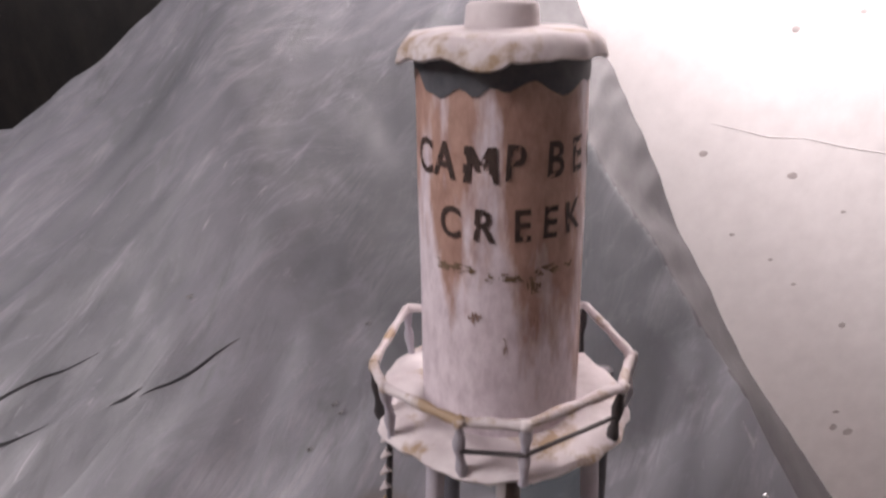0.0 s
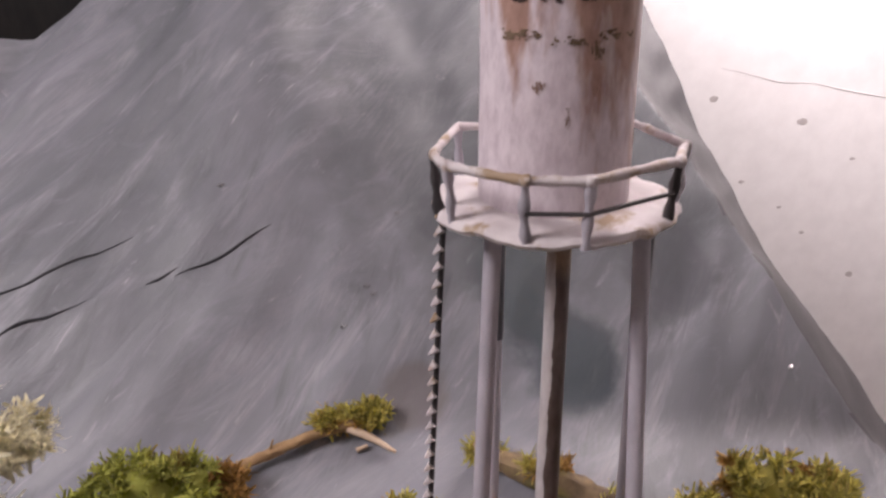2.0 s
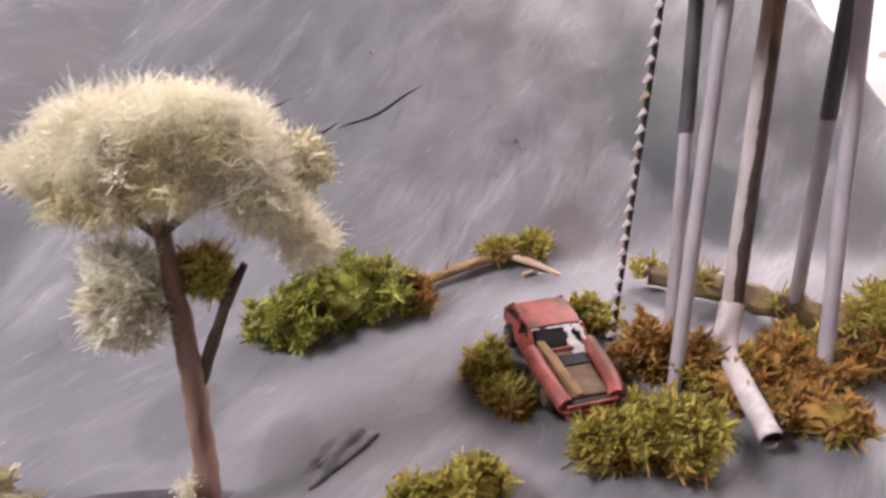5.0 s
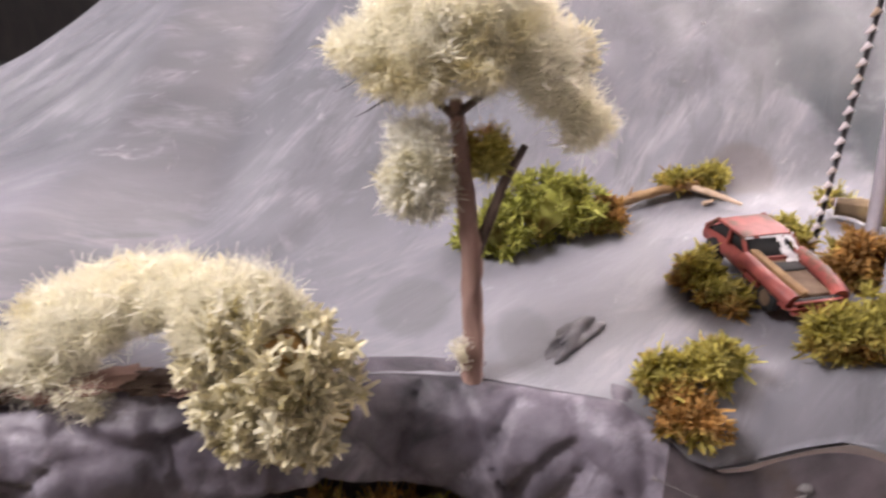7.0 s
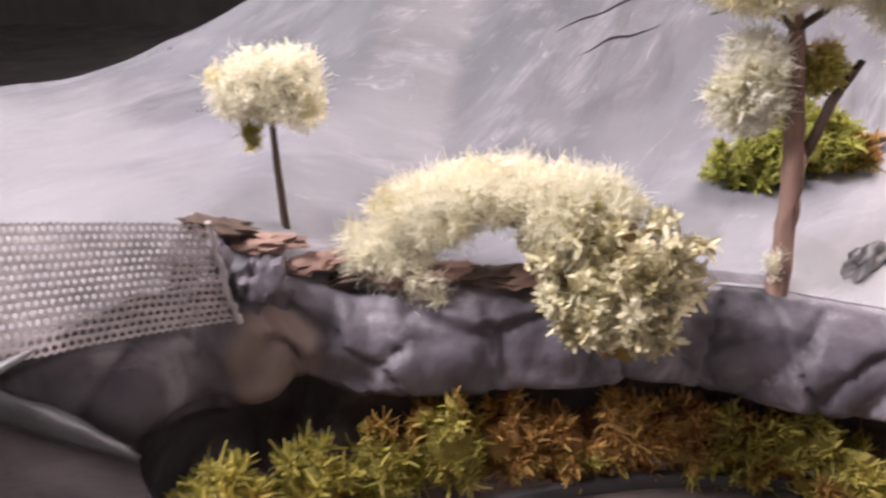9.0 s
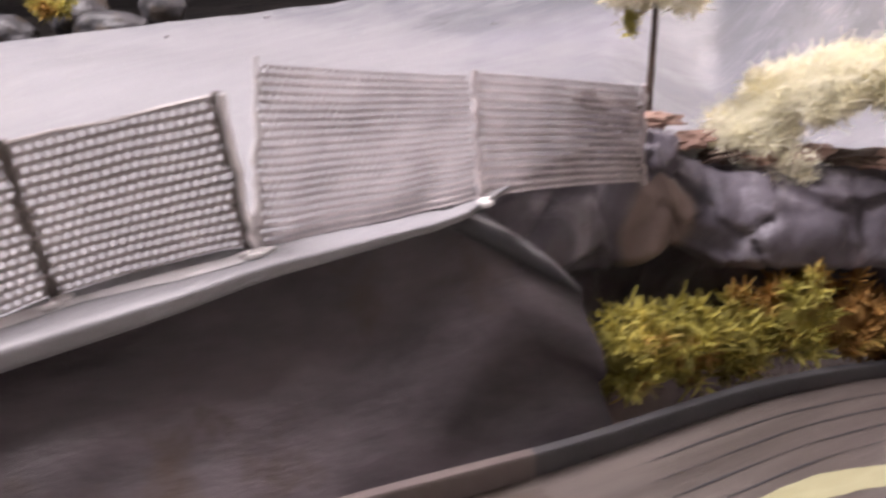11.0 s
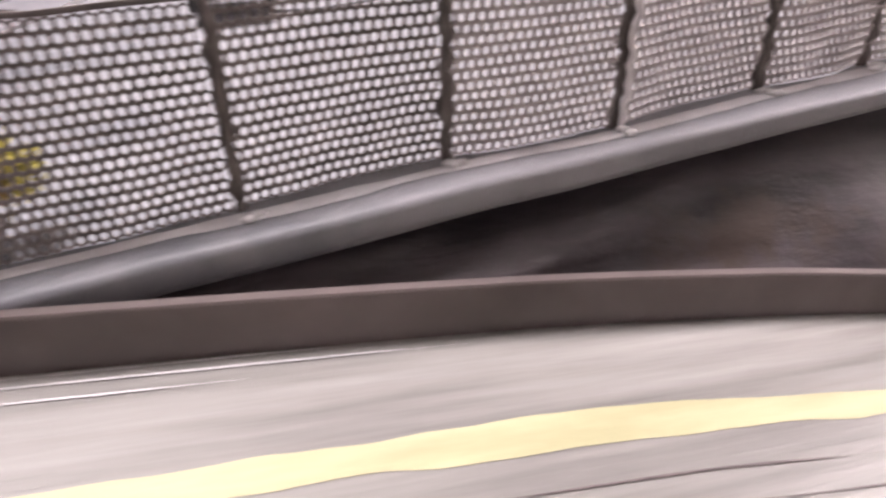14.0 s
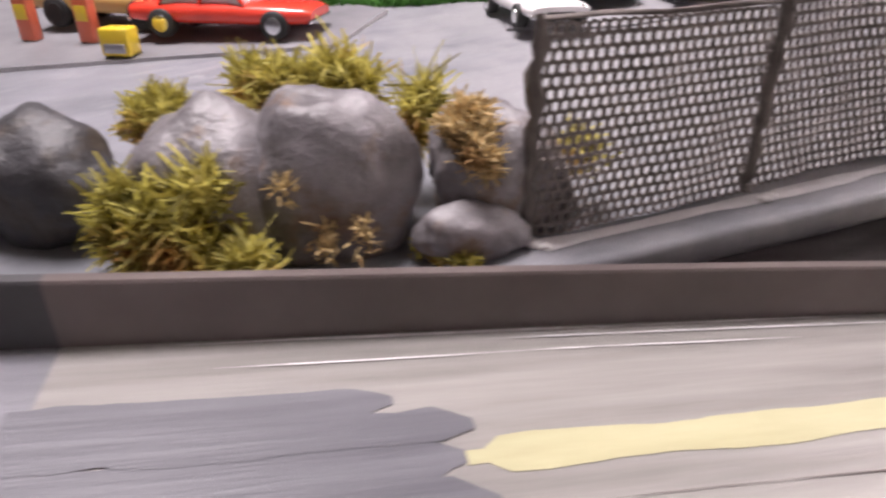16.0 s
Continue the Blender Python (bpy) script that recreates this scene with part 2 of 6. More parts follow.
def pipe_material():
    """Pale paint peeled off one side of the pipe, down to dark brown."""
    m, nt, b = nodes_of("peeling_pipe")
    fine = noise_of(nt, 220, 6, (1, 1, 0.3), (0, 0, 0), 0.65)
    wave = noise_of(nt, 70, 5, (1, 1, 0.3), (0, 0, 0), 0.7)
    tc = nt.nodes.new("ShaderNodeTexCoord")
    sep = nt.nodes.new("ShaderNodeSeparateXYZ")
    nt.links.new(tc.outputs["Object"], sep.inputs[0])

    def sum_of(a, b, factor):
        n = nt.nodes.new("ShaderNodeMath")
        n.operation = "MULTIPLY_ADD"
        nt.links.new(a, n.inputs[0])
        n.inputs[1].default_value = factor
        if isinstance(b, float):
            n.inputs[2].default_value = b
        else:
            nt.links.new(b, n.inputs[2])
        return n.outputs[0]

    u = sum_of(sep.outputs[0], 0.13, 150.0)
    u = sum_of(sep.outputs[2], u, -3.0)
    u = sum_of(wave, u, 1.1)
    pale = ramp(nt, fine, [(0.3, (0.42, 0.39, 0.39)), (0.7, (0.66, 0.62, 0.62))])
    brown = ramp(nt, fine, [(0.3, (0.055, 0.036, 0.030)), (0.7, (0.15, 0.11, 0.10))])
    ochre = ramp(nt, fine, [(0.3, (0.24, 0.14, 0.08)), (0.7, (0.40, 0.29, 0.19))])
    c = mixed(nt, pale, brown, ramp(nt, u, [(0.99, (0, 0, 0)), (1.0, (1, 1, 1))]))
    high = sum_of(sep.outputs[2], 1.0, 22.0)
    high = sum_of(wave, high, 0.5)
    c = mixed(nt, c, ochre, ramp(nt, high, [(0.62, (0, 0, 0)), (0.8, (0.75, 0.75, 0.75))]))
    nt.links.new(c, b.inputs["Base Color"])
    b.inputs["Roughness"].default_value = 0.5
    bump(nt, b, wave, 0.4, 0.0006)
    return m


M["rust_pipe"] = pipe_material()
M["lettering"] = surface("black_lettering", (0.028, 0.017, 0.014), (0.075, 0.045, 0.037), 300, 0.6, 0, 0)
M["shadow_band"] = surface("lid_shade", (0.05, 0.052, 0.06), (0.11, 0.112, 0.125), 200, 0.6, 0, 0)
# these two wire colours are lightened to offset shade; end_wire stays dark
M["mesh_wire"] = surface("lightened_fence_mesh", (0.30, 0.268, 0.262), (0.48, 0.44, 0.435), 120, 0.5, 0.1, 0.2, 0.0004)
M["pale_wire"] = surface("lightened_mauve_mesh", (0.34, 0.305, 0.315), (0.52, 0.475, 0.485), 120, 0.5, 0.0, 0.2, 0.0004)
M["end_wire"] = surface("dark_brown_mesh", (0.098, 0.084, 0.078), (0.22, 0.192, 0.182), 120, 0.5, 0.1, 0.2, 0.0004)
M["post_wire"] = surface("dark_fence_post", (0.070, 0.060, 0.055), (0.16, 0.138, 0.128), 150, 0.45, 0.3, 0.4, 0.001)
M["silver"] = surface("silver_post", (0.62, 0.59, 0.60), (0.85, 0.83, 0.83), 150, 0.3, 0.2, 0.3, 0.0006)
M["bark"] = surface("brown_bark", (0.16, 0.095, 0.075), (0.36, 0.235, 0.19), 60, 0.8, 0, 0.6, 0.0015, (1, 1, 0.3))
M["bark_dark"] = surface("dark_bark", (0.045, 0.030, 0.022), (0.12, 0.08, 0.06), 80, 0.8, 0, 0.6, 0.0015, (1, 1, 0.3))
M["log_bark"] = surface("mossy_log_bark", (0.075, 0.050, 0.032), (0.30, 0.21, 0.11), 90, 0.85, 0, 0.7, 0.0015, (1, 1, 0.5), (0, 0, 0), (0.24, 0.20, 0.07), 50)
M["twig"] = surface("ochre_twig", (0.22, 0.13, 0.06), (0.42, 0.27, 0.13), 120, 0.75, 0, 0.5, 0.001)
M["pale_wood"] = surface("bare_pale_wood", (0.52, 0.36, 0.24), (0.70, 0.54, 0.40), 90, 0.6, 0, 0.2, 0.0005)
M["lichen"] = surface("cream_lichen", (0.94, 0.91, 0.76), (0.97, 0.955, 0.86), 50, 0.8, 0, 0, 0, (1, 1, 1), (0, 0, 0), (0.86, 0.81, 0.58), 45, 0.08)
M["lichen_white"] = surface("white_lichen", (0.86, 0.85, 0.75), (0.95, 0.94, 0.88), 50, 0.8, 0, 0, 0, (1, 1, 1), (0, 0, 0), (0.82, 0.79, 0.62), 60, 0.1)
M["lichen_olive"] = surface("olive_cream_lichen", (0.72, 0.66, 0.42), (0.92, 0.88, 0.68), 60, 0.8, 0, 0, 0, (1, 1, 1), (0, 0, 0), (0.50, 0.44, 0.22), 60, 0.3)
M["moss"] = surface("green_moss", (0.35, 0.315, 0.055), (0.68, 0.60, 0.175), 60, 0.75, 0, 0, 0, (1, 1, 1), (0, 0, 0), (0.47, 0.27, 0.075), 38, 0.5)
M["moss_bright"] = surface("bright_green_moss", (0.29, 0.31, 0.045), (0.60, 0.60, 0.16), 60, 0.75, 0, 0, 0, (1, 1, 1), (0, 0, 0), (0.26, 0.19, 0.04), 45, 0.5)
M["moss_brown"] = surface("brown_moss", (0.33, 0.175, 0.045), (0.62, 0.37, 0.12), 60, 0.75, 0, 0, 0, (1, 1, 1), (0, 0, 0), (0.42, 0.36, 0.08), 40, 0.5)
M["straw"] = surface("straw_moss", (0.50, 0.36, 0.16), (0.76, 0.59, 0.31), 90, 0.7, 0, 0, 0, (1, 1, 1), (0, 0, 0), (0.30, 0.17, 0.06), 60, 0.4)
for key, share in (("lichen", 0.58), ("lichen_white", 0.5), ("lichen_olive", 0.25), ("moss", 0.42), ("moss_bright", 0.42), ("moss_brown", 0.38), ("straw", 0.3)):
    leafy(M[key], share)


def plain(name, colour, rough=0.4, metal=0.0, grain=0.12, scale=120, coat=0.0):
    lo, hi = tuple(c * (1 - grain) for c in colour), tuple(min(1, c * (1 + grain)) for c in colour)
    m = surface(name, lo, hi, scale, rough, metal, 0)
    m.node_tree.nodes["Principled BSDF"].inputs["Coat Weight"].default_value = coat
    return m


def clear_glue(name, clear):
    m, nt, b = nodes_of(name)
    b.inputs["Base Color"].default_value = (0.9, 0.88, 0.88, 1)
    b.inputs["Transmission Weight"].default_value, b.inputs["Roughness"].default_value, b.inputs["IOR"].default_value = clear, 0.08, 1.45
    return m


M["glue"] = clear_glue("clear_glue", 0.85)
M["glue_white"] = clear_glue("cloudy_glue", 0.3)
# pale colour of the highlights painted on the lip and at the rim's foot
M["lip"] = surface("pale_highlight", (0.50, 0.49, 0.50), (0.72, 0.70, 0.71), 60, 0.5, 0, 0.2, 0.0005)
M["rust_red"] = surface("rusty_red_paint", (0.21, 0.048, 0.042), (0.42, 0.105, 0.085), 120, 0.5, 0, 0.25, 0.0004, (1, 1, 1), (0, 0, 0), (0.12, 0.065, 0.04), 70)
M["rust"] = surface("brown_rust", (0.12, 0.075, 0.045), (0.24, 0.17, 0.115), 150, 0.8, 0, 0.4, 0.0006)
M["red"] = plain("glossy_red_paint", (0.80, 0.060, 0.035), 0.25, 0, 0.08, 60, 0.6)
M["white_car"] = plain("glossy_white_paint", (0.82, 0.80, 0.81), 0.25, 0, 0.04, 60, 0.6)
M["black_car"] = plain("glossy_black_paint", (0.02, 0.022, 0.022), 0.2, 0, 0.1, 60, 0.6)
M["yellow_car"] = plain("glossy_yellow_paint", (0.80, 0.58, 0.04), 0.3, 0, 0.06, 60, 0.5)
M["tan_car"] = plain("tan_yellow_paint", (0.66, 0.45, 0.16), 0.35, 0, 0.08, 60, 0.4)
M["silver_car"] = plain("silver_paint", (0.38, 0.37, 0.38), 0.3, 0.6, 0.1, 60, 0.5)
M["orange"] = plain("orange_red_paint", (0.72, 0.16, 0.08), 0.3, 0, 0.06, 60, 0.5)
M["green_car"] = plain("dark_green_paint", (0.04, 0.17, 0.07), 0.3, 0, 0.1, 60, 0.5)
M["tyre"] = plain("black_tyre", (0.018, 0.018, 0.018), 0.7)
M["chrome"] = plain("chrome", (0.75, 0.75, 0.76), 0.15, 1.0, 0.03)
M["glass"] = plain("dark_car_glass", (0.045, 0.05, 0.055), 0.08, 0, 0.05)
M["clear_glass"] = plain("pale_car_glass", (0.55, 0.57, 0.58), 0.08, 0, 0.05)
M["lawn"] = surface("green_lawn", (0.03, 0.12, 0.015), (0.08, 0.26, 0.03), 200, 0.8, 0, 0.5, 0.001)
M["kerb"] = surface("grey_kerb", (0.40, 0.39, 0.40), (0.55, 0.54, 0.55), 90, 0.6, 0, 0.2, 0.0005)
M["yard"] = surface("yard_grey", (0.13, 0.128, 0.14), (0.22, 0.215, 0.23), 30, 0.55, 0, 0.2, 0.001)
M["brown_board"] = surface("brown_board", (0.10, 0.06, 0.045), (0.2, 0.13, 0.1), 30, 0.6, 0, 0.3, 0.001)
M["wood_floor"] = surface("room_floor", (0.16, 0.13, 0.11), (0.24, 0.2, 0.17), 4, 0.6, 0, 0.1)


# ---- building helpers ----
def thing(name, label, category, at=(0, 0, 0), group="", kind=""):
    return tagged(place(new(name), at), label, category, group, kind)


def place(ob, at):
    ob.matrix_basis = at if isinstance(at, Matrix) else Matrix.Translation(at)
    return ob


def raw(name, verts, faces, material, parent=None, label="", smooth=True):
    me = bpy.data.meshes.new(name)
    me.from_pydata([tuple(v) for v in verts], [], [tuple(f) for f in faces])
    me.materials.append(material)
    if smooth:
        me.polygons.foreach_set("use_smooth", [True] * len(me.polygons))
    me.update()
    ob = new(name, me)
    ob.parent = parent
    return tagged(ob, label)


def part(name, bm, material, parent=None, label="", smooth=True):
    bmesh.ops.recalc_face_normals(bm, faces=bm.faces)
    me = bpy.data.meshes.new(name)
    bm.to_mesh(me)
    bm.free()
    me.materials.append(material)
    if smooth:
        me.polygons.foreach_set("use_smooth", [True] * len(me.polygons))
        me.set_sharp_from_angle(angle=radians(50))
    ob = new(name, me)
    ob.parent = parent
    return tagged(ob, label)


def box(bm, centre, size, turn=(0, 0, 0), round_by=0.0):
    ret = bmesh.ops.create_cube(bm, size=1.0, matrix=pose(*centre, *turn) @ Matrix.Diagonal((*size, 1)))
    if round_by:
        edges = list({e for v in ret["verts"] for e in v.link_edges})
        bmesh.ops.bevel(bm, geom=edges, offset=round_by, segments=2, affect="EDGES", profile=0.5)
    return bm


def tube(points, radii, sides=10, caps=True, wobble=0.0, seed=0):
    """A tapered tube along points; returns a bmesh."""
    bm = bmesh.new()
    rng = random.Random(seed)
    pts = [Vector(p) for p in points]
    if isinstance(radii, float):
        radii = [radii] * len(pts)
    rings = []
    side = None
    for i, p in enumerate(pts):
        d = (pts[min(i + 1, len(pts) - 1)] - pts[max(i - 1, 0)]).normalized()
        ref = Vector((0, 0, 1)) if abs(d.z) < 0.9 else Vector((1, 0, 0))
        if side is None:
            side = d.cross(ref).normalized()
        side = (side - d * side.dot(d)).normalized()
        up = d.cross(side)
        ring = []
        for k in range(sides):
            a = 2 * math.pi * k / sides
            r = radii[i] * (1 + wobble * (rng.random() - 0.5))
            ring.append(bm.verts.new(p + (side * math.cos(a) + up * math.sin(a)) * r))
        rings.append(ring)
    for a, b in zip(rings, rings[1:]):
        for k in range(sides):
            bm.faces.new((a[k], a[(k + 1) % sides], b[(k + 1) % sides], b[k]))
    if caps:
        bm.faces.new(rings[0][::-1])
        bm.faces.new(rings[-1])
    return bm


def path(points, n):
    """n points evenly along a polyline, smoothed."""
    p = np.array(points, float)
    d = np.r_[0, np.cumsum(np.linalg.norm(np.diff(p, axis=0), axis=1))]
    t = np.linspace(0, d[-1], n)
    q = np.stack([np.interp(t, d, p[:, k]) for k in range(p.shape[1])], 1)
    for _ in range(max(2, n // 12)):
        q[1:-1] = (q[:-2] + 2 * q[1:-1] + q[2:]) / 4
    return q


def fbm(x, y, z=0.0, octaves=4):
    v, a = 0.0, 1.0
    for k in range(octaves):
        v += a * noise.noise((x * 2 ** k, y * 2 ** k, z * 2 ** k + 7.3 * k))
        a *= 0.5
    return v


def blades(centres, ways, lengths, width, curl, seed, tips=0.5):
    """Curved tapered strips from centres along ways; returns verts and faces."""
    rng = np.random.default_rng(seed)
    n = len(centres)
    ways = ways / np.linalg.norm(ways, axis=1, keepdims=True)
    side = np.cross(ways, rng.normal(size=(n, 3)))
    side /= np.linalg.norm(side, axis=1, keepdims=True)
    bend = rng.normal(size=(n, 3)) * curl
    verts = np.zeros((n, 8, 3))
    for k in range(4):
        s = k / 3
        mid = centres + (ways * s + bend * s * s) * lengths[:, None]
        w = width * (1 - (1 - tips) * s * s)
        verts[:, 2 * k] = mid - side * w / 2
        verts[:, 2 * k + 1] = mid + side * w / 2
    faces = (np.arange(n)[:, None, None] * 8 + np.array([[0, 1, 3, 2], [2, 3, 5, 4], [4, 5, 7, 6]])[None]).reshape(-1, 4)
    return verts.reshape(-1, 3), faces


def clump(blobs, count, length, width, curl, seed, up=0.3, inner=0.35, tuft=0.0035):
    """Short curled strips gathered in small tufts over a set of ellipsoids (x, y, z, rx, ry, rz)."""
    rng = np.random.default_rng(seed)
    vs, fs, base = [], [], 0
    vol = np.array([b[3] * b[4] + b[4] * b[5] + b[3] * b[5] for b in blobs])
    for b, share in zip(blobs, vol / vol.sum()):
        n = max(8, int(count * share))
        tufts = max(3, n // 42)
        d = rng.normal(size=(tufts, 3))
        d /= np.linalg.norm(d, axis=1, keepdims=True)
        mid = np.array(b[:3]) + d * rng.uniform(inner, 1.0, size=(tufts, 1)) ** 0.5 * np.array(b[3:]) * rng.uniform(0.8, 1.12, size=(tufts, 1))
        size = tuft * rng.uniform(0.5, 1.35, size=tufts)
        pick = rng.integers(0, tufts, n)
        e = rng.normal(size=(n, 3))
        e /= np.linalg.norm(e, axis=1, keepdims=True)
        c = mid[pick] + e * (size[pick] * rng.uniform(0.1, 0.8, n))[:, None]
        w = e + 0.6 * d[pick] + rng.normal(size=(n, 3)) * 0.5 + np.array([0, 0, up])
        v, f = blades(c, w, length * rng.uniform(0.5, 1.3, n), width, curl, seed + base)
        vs.append(v)
        fs.append(f + base)
        base += len(v)
    return np.concatenate(vs), np.concatenate(fs)


def ellipsoid(bm, at, radii, turn=(0, 0, 0), rough=0.12, seed=0, segments=3, freq=1.6):
    ret = bmesh.ops.create_icosphere(bm, subdivisions=segments, radius=1.0)
    m = pose(*at, *turn) @ Matrix.Diagonal((*radii, 1))
    for v in ret["verts"]:
        c = v.co * freq
        v.co = v.co * (1 + rough * fbm(c.x + seed * 3.1, c.y, c.z, 3))
        v.co = m @ v.co
    return bm


# ---- the lie of the land ----
FENCE = [(-0.657, -0.286), (-0.613, -0.243), (-0.577, -0.206), (-0.541, -0.175), (-0.507, -0.139), (-0.478, -0.110), (-0.438, -0.079)]
FENCE_TWO = [(-0.436, -0.079), (-0.381, -0.042), (-0.336, 0.004)]
FRONT_X = [-1.3, -0.90, -0.72, -0.651, -0.571, -0.501, -0.432, -0.400, -0.385, -0.372, -0.360, -0.345, -0.335, -0.30, -0.24, -0.19, -0.165, -0.12, -0.105, -0.095, -0.0756, -0.061, -0.045, 0.0, 0.2]
FRONT_Y = [-0.72, -0.47, -0.345, -0.292, -0.212, -0.147, -0.086, -0.062, -0.052, -0.026, -0.006, 0.016, 0.028, 0.038, 0.058, 0.072, 0.074, 0.068, 0.062, 0.058, 0.0665, 0.0695, 0.0715, 0.062, 0.055]
BACK_X = [-1.3, -0.95, -0.80, -0.72, -0.64, -0.54, -0.47, -0.40, -0.333, -0.20, -0.10, 0.2]
BACK_Y = [0.02, 0.03, 0.06, 0.10, 0.135, 0.18, 0.25, 0.35, 0.455, 0.56, 0.68, 0.70]
FOOT_X = [-1.3, -0.8, -0.70, -0.54, -0.40, -0.28, -0.17, -0.10, 0.0, 0.06, 0.13, 0.2]
FOOT_Y = [0.5, 0.3, 0.21, 0.20, 0.19, 0.165, 0.200, 0.222, 0.232, 0.233, 0.222, 0.222]
FOLD_Y = [0.10, 0.20, 0.2521, 0.2972, 0.3263, 0.3584, 0.3913, 0.4301, 0.56, 0.70]
FOLD_X = [0.205, 0.176, 0.1625, 0.1490, 0.1375, 0.1245, 0.1095, 0.0930, 0.040, -0.015]
EDGE_Y = [0.0, 0.161, 0.244, 0.3265, 0.41, 0.453, 0.56, 0.7]
EDGE_X = [0.255, 0.224, 0.197, 0.1707, 0.152, 0.1420, 0.115, 0.080]
EDGE_Z = [0.02, 0.050, 0.100, 0.150, 0.205, 0.250, 0.330, 0.44]


def land(x, y):
    """Height of the painted sheet."""
    left = 0.1 + 0.105 * (y + 0.286)
    right = 0.100 + 0.05 * (y - 0.08)
    bank = 0.014 * math.exp(-((y - 0.045) / 0.03) ** 2) * float(np.interp(x, [-0.37, -0.31, -0.2, -0.14], [0.3, 1, 0.6, 0]))
    k = min(1, max(0, (x + 0.36) / 0.05))
    z = left * (1 - k) + right * k + bank
    rise = y - float(np.interp(x, FOOT_X, FOOT_Y))
    soft = 0.014
    z += float(np.interp(x, [-0.8, -0.6, -0.47, -0.333, -0.206, -0.15], [0.2, 0.28, 0.36, 0.47, 0.62, 0.70])) * (rise + math.sqrt(rise * rise + soft * soft)) / 2
    # spine running down the hill
    sx, sy, ex, ey = -0.06, 0.26, -0.19, 0.56
    t = ((x - sx) * (ex - sx) + (y - sy) * (ey - sy)) / ((ex - sx) ** 2 + (ey - sy) ** 2)
    d = abs((x - sx) * (ey - sy) - (y - sy) * (ex - sx)) / math.hypot(ex - sx, ey - sy)
    z += 0.018 * max(0, 1 - d / 0.09) * min(1, max(0, t * 2 + 0.1))
    # the ground in front of the tower falls away
    fall, d = float(np.interp(x, [-0.12, -0.075], [0, 1])), 0.083 - y
    z -= min(0.07, 0.6 * fall * (d + math.sqrt(d * d + 0.00008)))
    # beyond the fold the sheet turns down to its edge
    fold = float(np.interp(y, FOLD_Y, FOLD_X))
    if y > 0.12 and x > fold:
        edge, low = float(np.interp(y, EDGE_Y, EDGE_X)), float(np.interp(y, EDGE_Y, EDGE_Z))
        k = min(1.2, (x - fold) / max(0.004, edge - fold))
        z += (low - z) * k * min(1, (y - 0.12) / 0.06)
    return z


def wrinkle(x, y):
    u, v = x * 0.53 + y * 0.85, -x * 0.85 + y * 0.53
    steep = min(1, max(0, (y - float(np.interp(x, FOOT_X, FOOT_Y)) + 0.05) / 0.1))
    return (0.0045 * fbm(u * 9, v * 30, 0.3, 3) + 0.002 * fbm(u * 20, v * 70, 4.1, 2)) * (0.15 + steep)


def edge_x(y):
    return float(np.interp(y, EDGE_Y, EDGE_X))


def build_sheet():
    nu, nv = 230, 130
    xs = np.concatenate([np.linspace(-1.3, 0.06, 190, endpoint=False), np.linspace(0.06, 0.2, 70)])
    nu = len(xs)
    verts, faces = [], []
    lip = [(0.0, 0.0), (0.0062, -0.0002), (0.0076, -0.0010), (0.0082, -0.0026), (0.0080, -0.0075), (0.0064, -0.0105), (0.0, -0.0112)]
    for i, x0 in enumerate(xs):
        y0, y1 = float(np.interp(x0, FRONT_X, FRONT_Y)), float(np.interp(x0, BACK_X, BACK_Y))
        fat = float(np.interp(x0, [-0.55, -0.46, -0.40, -0.35], [0.85, 0.6, 0.32, 0.03]))
        for ox, oz in reversed(lip[1:]):
            verts.append((x0 + ox * 0.7 * fat, y0 - ox * 0.7 * fat, land(x0, y0) + wrinkle(x0, y0) + oz * fat))
        for j in range(nv):
            v = (j / (nv - 1)) ** 1.15
            y = y0 + (y1 - y0) * v
            x = x0 if x0 < -0.1 else -0.1 + (x0 + 0.1) * (edge_x(y) + 0.1) / 0.3
            verts.append((x, y, land(x, y) + wrinkle(x, y)))
    n = nv + len(lip) - 1
    for i in range(nu - 1):
        for j in range(n - 1):
            a = i * n + j
            faces.append((a, a + n, a + n + 1, a + 1))
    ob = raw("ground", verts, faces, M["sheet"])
    # the strip beyond the fold is unlit; a darker material carries that shade
    ob.data.materials.append(M["shaded_sheet"])
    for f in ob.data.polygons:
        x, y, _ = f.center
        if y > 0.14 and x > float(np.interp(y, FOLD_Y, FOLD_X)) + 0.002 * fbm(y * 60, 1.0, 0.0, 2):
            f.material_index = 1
    return tagged(ob, "wrinkled grey painted sheet forming a hillside and yard", "ground", kind="structure")


build_sheet()


def build_black_sheet():
    verts, faces = [], []
    nu, nv = 90, 50
    for i in range(nu):
        x = -1.7 + 1.65 * i / (nu - 1)
        y0 = float(np.interp(x, BACK_X, BACK_Y)) - 0.02
        for j in range(nv):
            y = y0 + (1.15 - y0) * j / (nv - 1)
            d = y - y0
            z = land(max(x, -1.3), y0) - 0.010 - 0.25 * min(d, 0.3) + 0.012 * fbm(x * 9, y * 22, 1.7, 3) * min(1, d * 12)
            verts.append((x, y, z))
    for i in range(nu - 1):
        for j in range(nv - 1):
            a = i * nv + j
            faces.append((a, a + nv, a + nv + 1, a + 1))
    return tagged(raw("backdrop_ground", verts, faces, M["black_sheet"]), "black crumpled plastic sheet behind the painted hill", "plastic sheet", kind="structure")


build_black_sheet()

